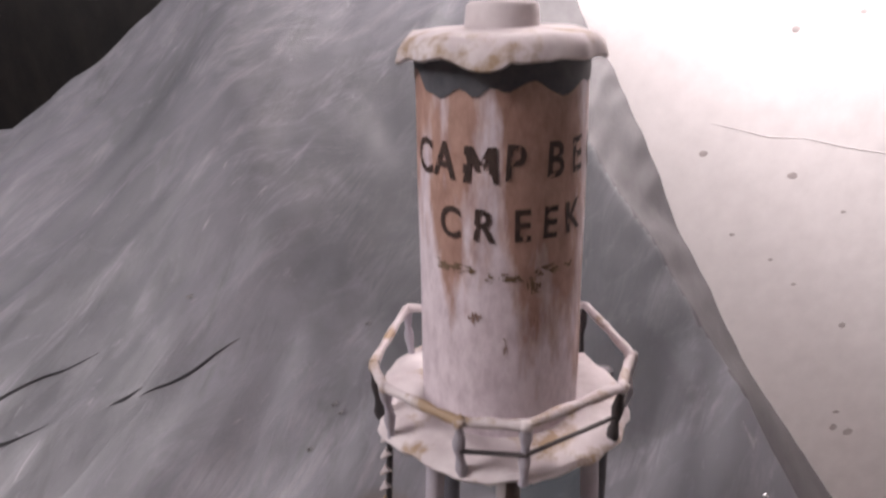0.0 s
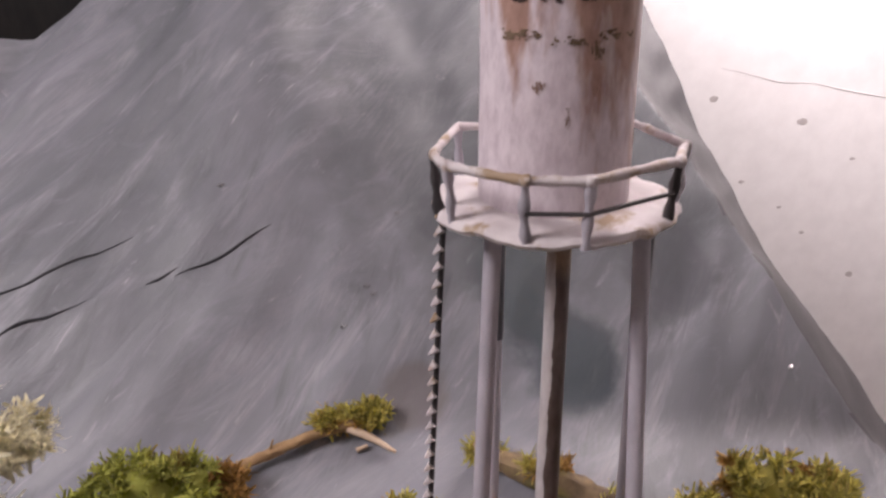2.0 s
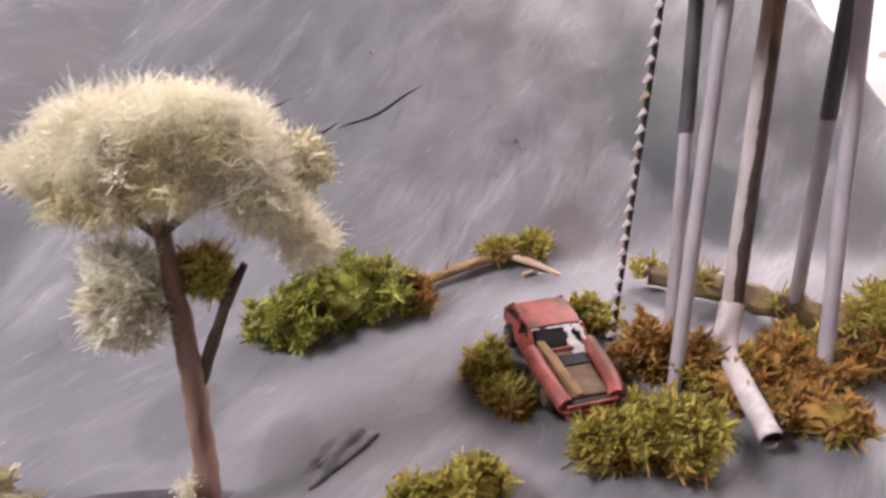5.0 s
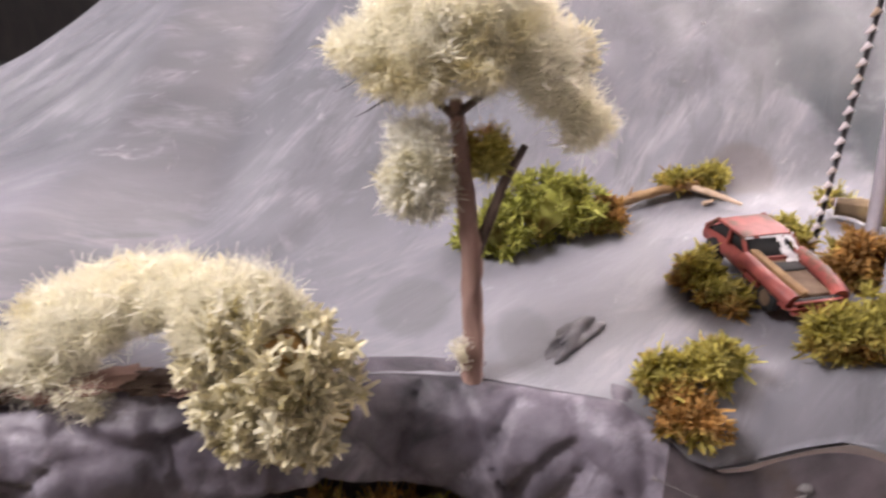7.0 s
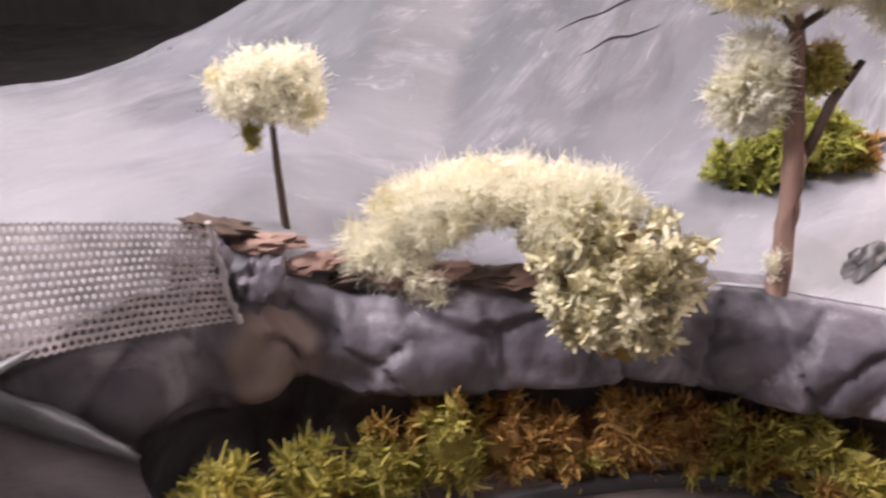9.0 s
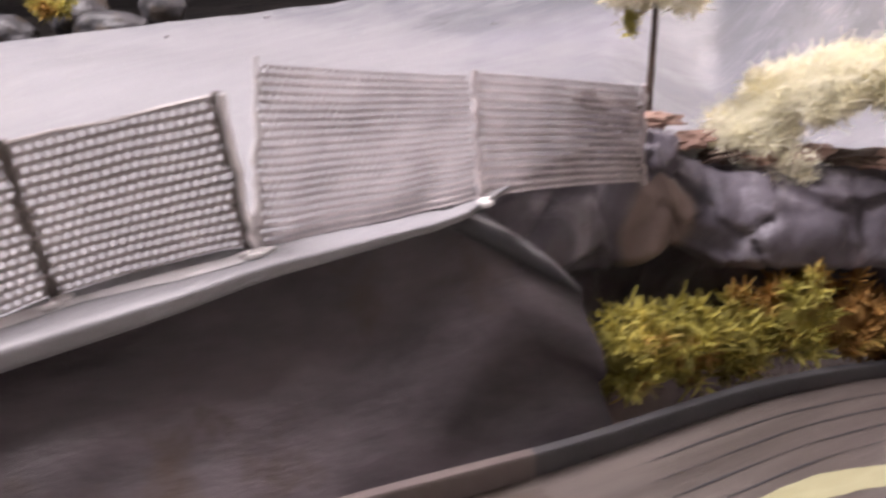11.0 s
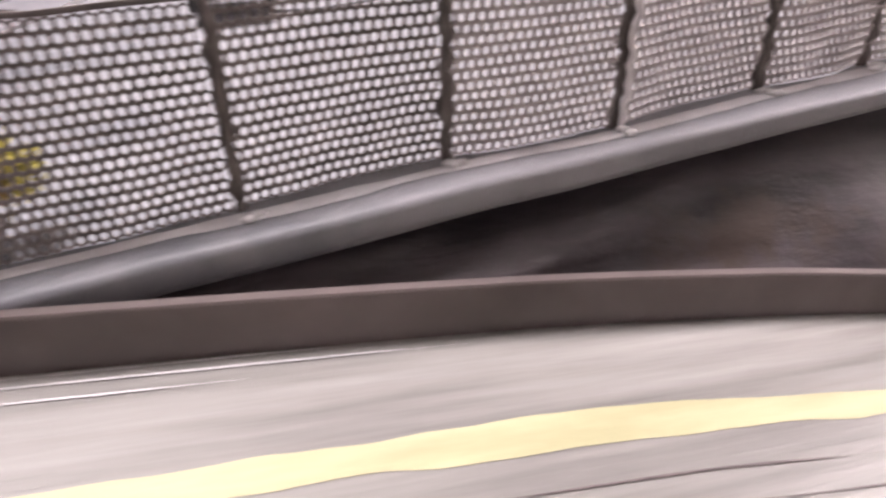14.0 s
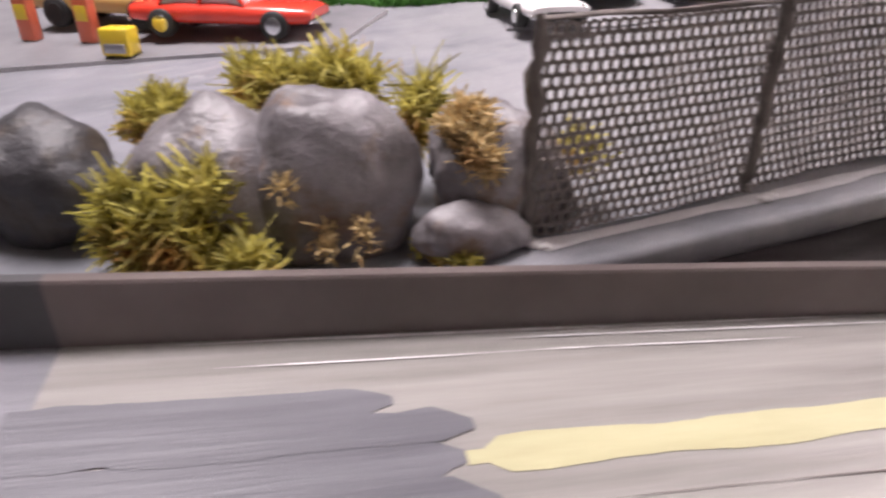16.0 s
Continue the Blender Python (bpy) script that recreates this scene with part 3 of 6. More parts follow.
# ---- room ----
bm = box(bmesh.new(), (0.9, 0.90, 0.3), (2.4, 0.06, 2.6))
tagged(part("wall_north", bm, M["plaster"], None, "", False), "white painted wall with small dark specks", "wall", kind="structure")
# flat black panel that closes the view behind the hill
bm = box(bmesh.new(), (-1.35, 1.24, 0.3), (2.3, 0.06, 2.6))
tagged(part("wall_dark", bm, M["black_sheet"], None, "", False), "flat black panel behind the model hill", "backdrop", kind="structure")
for name, at, size in (("wall_east", (2.1, -0.6, 0.3), (0.06, 3.0, 2.6)), ("wall_west", (-2.5, -0.5, 0.3), (0.06, 3.6, 2.6)), ("wall_south", (-0.2, -2.2, 0.3), (4.6, 0.06, 2.6))):
    tagged(part(name, box(bmesh.new(), at, size), M["room"], None, "", False), "plain painted room wall", "wall", kind="structure")
tagged(part("ceiling", box(bmesh.new(), (-0.2, -0.5, 1.63), (4.8, 3.7, 0.06)), M["room"], None, "", False), "plain pale room ceiling", "ceiling", kind="structure")
tagged(part("floor", box(bmesh.new(), (-0.2, -0.5, -1.03), (4.8, 3.7, 0.06)), M["wood_floor"], None, "", False), "plain brown room floor", "floor", kind="structure")

# ---- track ----
RIM = [(-1.05, -0.66), (-0.90, -0.51), (-0.77, -0.405), (-0.705, -0.351), (-0.652, -0.307), (-0.603, -0.267), (-0.577, -0.246), (-0.537, -0.215), (-0.488, -0.181),
       (-0.436, -0.148), (-0.395, -0.108), (-0.345, -0.064), (-0.316, -0.035), (-0.288, -0.008), (-0.248, 0.022), (-0.202, 0.045), (-0.14, 0.058)]


def track_z(x, y):
    return 0.092 - 0.105 * ((x + 0.66) * 0.72 + (y + 0.34) * 0.69)


def rim_height(x):
    return float(np.interp(x, [-0.8, -0.49, -0.40, -0.345, -0.25], [0.0142, 0.0135, 0.011, 0.0085, 0.006]))


RIM_LINE = path(RIM, 361)
TAN = np.gradient(RIM_LINE, axis=0)
TAN /= np.linalg.norm(TAN, axis=1, keepdims=True)
OUT = np.stack([TAN[:, 1], -TAN[:, 0]], 1)


def strip(name, a, b, profile, material, parent, label="", close=False):
    """Sweep a profile of (outward, up) along the rim line from sample a to b."""
    verts, faces = [], []
    for i in range(a, b + 1):
        p, o = RIM_LINE[i], OUT[i]
        for off, up in profile(p[0]):
            q = p + o * off
            verts.append((q[0], q[1], track_z(q[0], q[1]) + up))
    m = len(profile(0))
    for i in range(b - a):
        for j in range(m - 1 if not close else m):
            k = (j + 1) % m
            faces.append((i * m + j, i * m + k, (i + 1) * m + k, (i + 1) * m + j))
    if close:
        faces += [tuple(range(m)), tuple(range((b - a) * m + m - 1, (b - a) * m - 1, -1))]
    ob = raw(name, verts, faces, material, parent, label, True)
    ob.data.set_sharp_from_angle(angle=radians(40))
    return ob


def nearest(x):
    return int(np.argmin(abs(RIM_LINE[:, 0] - x)))


def rim_profile(x):
    h = rim_height(x)
    return [(0.0, -0.004), (0.0, h - 0.0008), (-0.0006, h), (-0.0032, h), (-0.0038, h - 0.0008), (-0.0038, -0.004)]


def bed_profile(x):
    return [(0.0, 0.0), (0.006, 0.0), (0.02, 0.0), (0.05, 0.0), (0.10, 0.0), (0.30, 0.0), (0.30, -0.006), (0.0, -0.006)]


J1, J2 = nearest(-0.7185), nearest(-0.356)
for a, b, bed, rim, label in ((0, J1, M["track_dark"], M["rim_dark"], "dark grey painted track section with a low rim"), (J1, J2, M["track"], M["rim"], "beige-grey brushed track section with a low brown rim"), (J2, 360, M["track_brown"], M["rim_dark"], "curving brown-grey track section with a dark rim")):
    t = thing("track_section", label, "race track", group="track sections")
    strip("track_bed", a, b, bed_profile, bed, t, "", True)
    strip("rim", a, b, rim_profile, rim, t, "", True)


def build_support():
    """Foam wedge that carries the track down the slope."""
    verts, faces = [], []
    for i in range(0, 361, 6):
        p, o = RIM_LINE[i], OUT[i]
        for off in (0.002, 0.298):
            q = p + o * off
            verts += [(q[0], q[1], track_z(*q) - 0.0055), (q[0], q[1], -0.02)]
    n = len(verts) // 4
    for i in range(n - 1):
        a, b = 4 * i, 4 * i + 4
        faces += [(a, a + 1, b + 1, b), (a + 2, b + 2, b + 3, a + 3), (a, b, b + 2, a + 2), (a + 1, a + 3, b + 3, b + 1)]
    faces += [(0, 2, 3, 1), (4 * n - 4, 4 * n - 3, 4 * n - 1, 4 * n - 2)]
    return tagged(raw("track_support", verts, faces, M["rim_dark"], None, "", False), "dark foam wedge under the track", "support", kind="structure")


build_support()


def build_table():
    t = thing("table", "plain wooden table that carries the model landscape", "table", (-0.6, -0.15, -1.0))
    part("tabletop", box(bmesh.new(), (0, 0, 0.965), (1.44, 1.6, 0.03), (0, 0, 0), 0.004), M["brown_board"], t)
    for x in (-0.66, 0.66):
        for y in (-0.74, 0.74):
            part("leg", box(bmesh.new(), (x, y, 0.475), (0.06, 0.06, 0.95), (0, 0, 0), 0.004), M["brown_board"], t)
    return t


build_table()


def painted_line():
    rng = random.Random(4)
    verts, faces = [], []
    a, b = nearest(-0.668), 360
    n = b - a
    for i in range(n + 1):
        s = a + (b - a) * i / n
        k = min(int(s), 359)
        f = s - k
        p, o = RIM_LINE[k] * (1 - f) + RIM_LINE[k + 1] * f, OUT[k]
        mid = float(np.interp(p[0], [-0.69, -0.652, -0.60, -0.55, -0.49, -0.44, -0.3, -0.25], [0.038, 0.0362, 0.0350, 0.0340, 0.0335, 0.034, 0.037, 0.047]))
        w = 0.0041 + 0.0012 * fbm(i * 0.13, 0.4) - (0.0025 if i < 2 else 0)
        c = 0.0012 * fbm(i * 0.05, 3.3)
        for off in (mid - w + c, mid + w + c):
            q = p + o * off
            verts.append((q[0], q[1], track_z(q[0], q[1]) + 0.00015))
    for i in range(n):
        faces.append((2 * i, 2 * i + 2, 2 * i + 3, 2 * i + 1))
    return tagged(raw("road_marking", verts, faces, M["yellow"]), "hand-painted yellow line along the track", "road marking", kind="structure")


painted_line()


def build_skirt():
    """Dark side of the raised yard, from under its lip to behind the track's rim."""
    n, m = 90, 16
    top = path([(-0.72, -0.338), (-0.655, -0.284), (-0.571, -0.206), (-0.501, -0.141), (-0.432, -0.080), (-0.40, -0.057), (-0.384, -0.049)], n)
    low = path([(-0.72, -0.356), (-0.652, -0.301), (-0.603, -0.262), (-0.537, -0.210), (-0.488, -0.176), (-0.436, -0.143), (-0.395, -0.103), (-0.360, -0.071), (-0.338, -0.049)], n)
    verts, faces = [], []
    for i in range(n):
        a, b = top[i], low[i]
        za, zb = land(a[0], a[1]) - 0.0115 * float(np.interp(a[0], [-0.55, -0.46, -0.40, -0.35], [0.9, 0.6, 0.3, 0.18])), track_z(b[0], b[1]) - 0.003
        for j in range(m):
            s = j / (m - 1)
            inward = (a - b) / max(0.004, float(np.linalg.norm(b - a)))
            q = a + (b - a) * (s ** 1.25) + inward * 0.006 * math.exp(-(s / 0.22) ** 2)
            bulge = 0.008 * fbm(i * 0.09 + s * 1.6, s * 1.2, 2.2, 3) * math.sin(math.pi * s)
            verts.append((q[0] + bulge * 0.7, q[1] - bulge * 0.7, za + (zb - za) * s))
    for i in range(n - 1):
        for j in range(m - 1):
            k = i * m + j
            faces.append((k, k + m, k + m + 1, k + 1))
    # the cloth runs on past the corner and dies away behind the moss
    last = verts[-m:]
    for e in range(1, 13):
        f = e / 12
        za, zb = last[0][2] - 0.030 * f ** 1.25, last[-1][2] - 0.002 * f
        for j in range(m):
            s = j / (m - 1)
            x, y, _ = last[j]
            verts.append((x + (0.040 - 0.036 * s) * f, y + (0.014 - 0.008 * s) * f, za + (zb - za) * s))
        for j in range(m - 1):
            k = (n + e - 2) * m + j
            faces.append((k, k + m, k + m + 1, k + 1))
    ridge = [verts[(n - 6 + e) * m] for e in range(18)]
    bm = tube([(x - 0.001, y + 0.001, z + 0.0002) for x, y, z in ridge], [0.0010 + 0.0034 * math.sin(math.pi * (k + 0.4) / 18) for k in range(18)], 10, True, 0.3, 4)
    tagged(part("trim_fold", bm, M["rim_dark"]), "rolled dark edge of the painted sheet at the corner", "fold", kind="structure")
    return tagged(raw("skirt", verts, faces, M["skirt"]), "dark grey cloth side under the raised yard", "cloth", kind="structure")


build_skirt()


def build_bank():
    line = path([(-0.379, -0.040), (-0.368, -0.017), (-0.355, 0.003), (-0.345, 0.014), (-0.335, 0.028), (-0.30, 0.038), (-0.24, 0.058), (-0.19, 0.072), (-0.15, 0.073), (-0.12, 0.066), (-0.105, 0.062), (-0.095, 0.058), (-0.0756, 0.0665), (-0.061, 0.0695), (-0.045, 0.0715), (0.0, 0.062), (0.08, 0.058)], 240)
    tan = np.gradient(line, axis=0)
    tan /= np.linalg.norm(tan, axis=1, keepdims=True)
    verts, faces, m = [], [], 40
    for i, (p, t) in enumerate(zip(line, tan)):
        o = np.array([t[1], -t[0]])
        edge = float(np.interp(p[0], [-0.112, -0.085], [1, 0]))
        zt = land(*p) + wrinkle(*p) - 0.003 + 0.0033 * edge
        size = (1 + 0.16 * fbm(p[0] * 21, 3.0, 1.0, 2)) * float(np.interp(p[0], [-0.372, -0.354, -0.343], [0.15, 0.4, 1]))
        deep = (1 + 0.16 * fbm(p[0] * 21, 3.0, 1.0, 2)) * float(np.interp(p[0], [-0.372, -0.350, -0.335], [1.45, 1.30, 1.05]))
        for j in range(m):
            s = j / (m - 1)
            w = min(1, s * 6) * min(1, (1.02 - s) * 6)
            # crumpled facets with cracks between them
            at = Vector((p[0] * 46, s * 2.1 + 0.5 * fbm(p[0] * 14, 1.0, 0.0, 2), 3.0))
            far, near = noise.voronoi(at)
            tilt, off = noise.noise_vector(near[0] * 3.3), at - near[0]
            lobe = 0.0045 * noise.noise(near[0] * 7.7) + 0.0060 * (tilt.x * off.x + tilt.y * off.y)
            crease = -0.0030 * max(0, 1 - (far[1] - far[0]) * 6)
            crumple = 0.0016 * fbm(p[0] * 110, s * 5, 1.0, 3)
            out = float(np.interp(s, [0, 0.10, 0.30, 0.52, 0.70, 0.80, 0.88, 1], [-0.010, 0.003, 0.012, 0.0185, 0.0195, 0.013, -0.002, -0.006]))
            drop = float(np.interp(s, [0, 0.10, 0.30, 0.52, 0.70, 0.80, 0.88, 1], [0, 0.0008, 0.007, 0.0195, 0.0310, 0.0365, 0.0365, 0.080])) * deep
            q = p + o * (edge * (out * size + (lobe + crease + crumple) * w) + (1 - edge) * (0.050 * s + 0.0006))
            z = zt - edge * drop - (1 - edge) * (zt - 0.02) * s ** 1.2
            verts.append((q[0], q[1], max(z, 0.018)))
    for i in range(len(line) - 1):
        for j in range(m - 1):
            k = i * m + j
            faces.append((k, k + m, k + m + 1, k + 1))
    cut = next(i for i, p in enumerate(line) if p[0] > -0.104)
    rest, split = faces[:cut * (m - 1)], faces[cut * (m - 1):]
    tagged(raw("skirt_front", verts, split, M["skirt"]), "dark cloth front below the hill's edge", "cloth", kind="structure")
    return tagged(raw("rock_bank", verts, rest, M["bank"]), "grey-lilac painted rock face below the hill", "rock bank", kind="structure")


build_bank()

# ---- water tower ----
TX, TY, DECK, TANK_R = 0.0136, 0.163, 0.2485, 0.0215


def tank_r(z):
    """The tank narrows a little towards its lid; z is over the deck."""
    return 0.0221 - 0.013 * max(0.0, z)


def ring_points(angles, r, z, jitter=0.0, seed=1):
    rng = random.Random(seed)
    return [(TX + (r + jitter * (rng.random() - 0.5)) * math.cos(radians(a)), TY + (r + jitter * (rng.random() - 0.5)) * math.sin(radians(a)), z + jitter * (rng.random() - 0.5)) for a in angles]


def text_mesh(char, size):
    cu = bpy.data.curves.new("glyph", "FONT")
    cu.body, cu.size, cu.align_x, cu.align_y, cu.offset = char, size, "CENTER", "CENTER", size * 0.020
    cu.resolution_u = 4
    ob = bpy.data.objects.new("glyph", cu)
    scene.collection.objects.link(ob)
    me = bpy.data.meshes.new_from_object(ob.evaluated_get(bpy.context.evaluated_depsgraph_get()))
    bpy.data.objects.remove(ob)
    return me


def letter(char, angle, z, size, parent, wear):
    bm = bmesh.new()
    if char == "M":
        w, h, d = size * 0.34, size * 0.36, size * 0.105
        for a, b in (((-w, -h), (-w * 0.86, h)), ((w, -h), (w * 0.86, h)), ((-w * 0.86, h), (0, -h * 0.35)), ((w * 0.86, h), (0, -h * 0.35))):
            bm.faces.new([bm.verts.new((x, y, 0)) for x, y in ((a[0] - d, a[1]), (a[0] + d, a[1]), (b[0] + d, b[1]), (b[0] - d, b[1]))])
    else:
        bm.from_mesh(text_mesh(char, size))
    bmesh.ops.triangulate(bm, faces=bm.faces)
    for _ in range(2):
        long = [e for e in bm.edges if e.calc_length() > 0.0016]
        if long:
            bmesh.ops.subdivide_edges(bm, edges=long, cuts=1)
            bmesh.ops.triangulate(bm, faces=bm.faces)
    rng = random.Random(ord(char) + int(angle))
    gone = [f for f in bm.faces if fbm(f.calc_center_median().x * 700 + angle, f.calc_center_median().y * 500, 2.0, 2) > wear]
    bmesh.ops.delete(bm, geom=gone, context="FACES")
    tip = radians(rng.uniform(-5, 5))
    for v in bm.verts:
        x, y = v.co.x * math.cos(tip) - v.co.y * math.sin(tip), v.co.x * math.sin(tip) + v.co.y * math.cos(tip)
        a = radians(-95.4 + angle) + 0.82 * x / TANK_R
        r = tank_r(z - DECK + y) + 0.00025
        v.co = Vector((r * math.cos(a), r * math.sin(a), z - DECK + y))
    return part("letter", bm, M["lettering"], parent, "", False)


def build_tower():
    random.seed(5)
    tower = thing("water_tower", "model water tower with rust-streaked white tank on thin grey legs", "water tower", (TX, TY, DECK))
    inv = Matrix.Translation((-TX, -TY, -DECK))

    def add(name, bm, material, label="", parent=tower, smooth=True):
        bm.transform(inv)
        return part(name, bm, material, parent, label, smooth)

    # tank
    bm = bmesh.new()
    n, h = 64, 0.0965
    rings = []
    for k in range(13):
        z = h * k / 12
        rings.append([bm.verts.new((tank_r(z) * math.cos(2 * math.pi * i / n) * (1 + 0.004 * math.sin(k)), tank_r(z) * math.sin(2 * math.pi * i / n), z)) for i in range(n)])
    for a, b in zip(rings, rings[1:]):
        for i in range(n):
            bm.faces.new((a[i], a[(i + 1) % n], b[(i + 1) % n], b[i]))
    bm.faces.new(rings[-1])
    tank = part("tank", bm, M["tank"], tower, "white tank streaked with pink-brown rust")
    # painted shade of the lid: a dark band with a scalloped lower edge
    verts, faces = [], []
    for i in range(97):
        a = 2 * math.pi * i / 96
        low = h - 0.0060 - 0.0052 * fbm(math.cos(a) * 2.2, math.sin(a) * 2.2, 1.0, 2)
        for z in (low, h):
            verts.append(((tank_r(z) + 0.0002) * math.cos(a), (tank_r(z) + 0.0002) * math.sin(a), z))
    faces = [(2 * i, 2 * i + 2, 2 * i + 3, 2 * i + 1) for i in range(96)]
    raw("shade_band", verts, faces, M["shadow_band"], tower, "dark grey band below the lid, the lid's painted shade")
    # lid: a drooping paper-like disc with a wavy edge
    bm = bmesh.new()
    rings = []
    for r, z in ((0.0, 0.0080), (0.008, 0.0080), (0.018, 0.0074), (0.0222, 0.0064), (0.0243, 0.0042), (0.0250, 0.0016), (0.0244, 0.0011), (0.0234, 0.0034), (0.0205, 0.0048)):
        ring = []
        for i in range(72):
            a = 2 * math.pi * i / 72
            w = max(0, (r - 0.018) / 0.008)
            ring.append(bm.verts.new(((r + 0.0012 * w * fbm(math.cos(a) * 3, math.sin(a) * 3, 4, 3)) * math.cos(a), (r + 0.0012 * w * fbm(math.cos(a) * 3, math.sin(a) * 3, 4, 3)) * math.sin(a), h - 0.0025 + z + 0.0022 * w * fbm(math.cos(a) * 2.5, math.sin(a) * 2.5, 9, 3))))
        rings.append(ring)
    for a, b in zip(rings, rings[1:]):
        for i in range(72):
            bm.faces.new((a[i], b[i], b[(i + 1) % 72], a[(i + 1) % 72]))
    bmesh.ops.remove_doubles(bm, verts=bm.verts, dist=0.00005)
    lid = part("lid", bm, M["white_paint"], tower, "crumpled white lid with a drooping edge")
    bm = tube([(0, 0, h + 0.004), (0, 0, h + 0.0045), (0, 0, h + 0.0100), (0, 0, h + 0.0110)], [0.0085, 0.0090, 0.0085, 0.0074], 40)
    part("cap", bm, M["white_paint"], lid, "round white cap")
    for k, (ch, a) in enumerate(zip("CAMPBELL", (-56, -37, -12, 9, 36, 56, 78, 98))):
        letter(ch, a, 0.3222, 0.0116, tank, 0.34 if ch in "MP" else 0.46)
    for ch, a in zip("CREEK", (-33, -10, 14, 33, 53)):
        letter(ch, a, 0.3075, 0.0108, tank, 0.45)
    # seam and chips of paint
    for a, z, w, hh in ((-30, 0.2965, 0.013, 0.0026), (6, 0.2950, 0.012, 0.0024), (38, 0.2962, 0.012, 0.0026), (22, 0.2925, 0.004, 0.0050), (-16, 0.284, 0.0035, 0.004), (24, 0.283, 0.003, 0.003), (4, 0.276, 0.0015, 0.006)):
        bm = bmesh.new()
        bmesh.ops.create_grid(bm, x_segments=40, y_segments=14, size=0.5)
        bmesh.ops.delete(bm, geom=[f for f in bm.faces if fbm(f.calc_center_median().x * 7 + a, f.calc_center_median().y * 3, z * 90, 4) > 0.22 - 1.1 * (abs(f.calc_center_median().y) + 0.6 * abs(f.calc_center_median().x))], context="FACES")
        for v in bm.verts:
            t = radians(-95.4 + a) + v.co.x * w / TANK_R
            zz = z - DECK + v.co.y * hh
            v.co = Vector(((tank_r(zz) + 0.0002) * math.cos(t), (tank_r(zz) + 0.0002) * math.sin(t), zz))
        part("paint_chip", bm, M["bark"] if z < 0.29 else M["rust"], tank, "", False)
    # deck
    bm = bmesh.new()
    rings = []
    for r, z in ((0.012, 0.0008), (0.022, 0.0010), (0.030, 0.0006), (0.0355, 0.0), (0.0365, -0.0014), (0.0355, -0.0028), (0.028, -0.0024), (0.012, -0.0022)):
        ring = []
        for i in range(80):
            a = 2 * math.pi * i / 80
            w = max(0, (r - 0.024) / 0.012)
            rr = r * (1 + 0.06 * w * fbm(math.cos(a) * 3.2, math.sin(a) * 3.2, 2, 3))
            ring.append(bm.verts.new((rr * math.cos(a), rr * math.sin(a), z + 0.0013 * w * fbm(math.cos(a) * 4, math.sin(a) * 4, 7, 3))))
        rings.append(ring)
    for a, b in zip(rings, rings[1:]):
        for i in range(80):
            bm.faces.new((a[i], b[i], b[(i + 1) % 80], a[(i + 1) % 80]))
    part("deck", bm, M["white_paint"], tower, "ragged white deck with brown stains")
    # rail
    angles = [-166, -149, -110, -85, -38, -13, 38, 140]
    tops = ring_points(angles, 0.0365, DECK + 0.0160, 0.0012, 3)
    feet = ring_points(angles, 0.0350, DECK - 0.0020, 0.0012, 5)
    for k, (a, b) in enumerate(zip(tops, feet)):
        mid = [(p + q) / 2 + (random.random() - 0.5) * 0.001 for p, q in zip(a, b)]
        add("rail_post", tube(path([b, mid, (a[0], a[1], a[2] + 0.0006)], 9), [0.0013 + 0.0004 * math.sin(k * 3 + 1.7 * q) for q in range(9)], 10, True, 0.3, k), M["dark_metal"] if k in (0, 4, 6) else M["leg"])
        if 0 < k < 6:
            bm = bmesh.new()
            ellipsoid(bm, a, (0.0019, 0.0019, 0.0017), (0, 0, 0), 0.25, k, 2)
            add("glue_knot", bm, M["white_paint"])
    for k, (a, b) in enumerate(zip(tops, tops[1:] + tops[:1])):
        mid = [(p + q) / 2 + (random.random() - 0.5) * 0.0008 for p, q in zip(a, b)]
        add("handrail", tube(path([a, mid, b], 8), [0.0013 + 0.0002 * math.sin(2 * q + k) for q in range(8)], 10, True, 0.2, k), M["white_paint"], "chalky white handrail")
    for k in (2, 3, 4):
        a, b = tops[k], tops[k + 1]
        low = [(a[0], a[1], a[2] - 0.0085), (b[0], b[1], b[2] - 0.0085)]
        add("mid_rail", tube(low, [0.0006, 0.0006], 6), M["dark_metal"])
    # legs
    for top, foot, dark in (((-0.0048, 0.1490), (-0.0120, 0.1315), 0), ((0.0378, 0.1515), (0.0402, 0.1275), 0.03), ((0.0475, 0.1775), (0.0475, 0.1710), 0.36), ((0.0005, 0.1960), (-0.0046, 0.1640), 0.40)):
        a, b = Vector((*top, DECK - 0.0022)), Vector((*foot, 0.098))
        leg = add("leg", tube([a, b], [0.0026, 0.0027], 12), M["leg"], "lilac-grey painted leg")
        # the leg's upper end is darker
        if dark:
            add("dark_end", tube([a, a + (b - a) * dark * 0.97, a + (b - a) * dark], [0.0029, 0.0029, 0.0027], 12, True, 0.08), M["leg_dark"], "dark upper end", leg)
    # ladder rail with rungs
    top, foot = Vector((-0.0185, 0.1690, DECK)), Vector((-0.0288, 0.1640, 0.100))
    ladder = add("ladder", tube([top, foot], [0.0010, 0.0010], 8), M["dark_metal"], "thin dark ladder with white rungs")
    for k in range(23):
        q = foot + (top - foot) * (0.05 + 0.041 * k)
        add("rung", tube([q + Vector((-0.0028, -0.0012, -0.0008)), q + Vector((-0.0002, -0.0010, 0.0016))], [0.0004, 0.0016], 6), M["white_paint"], "", ladder)
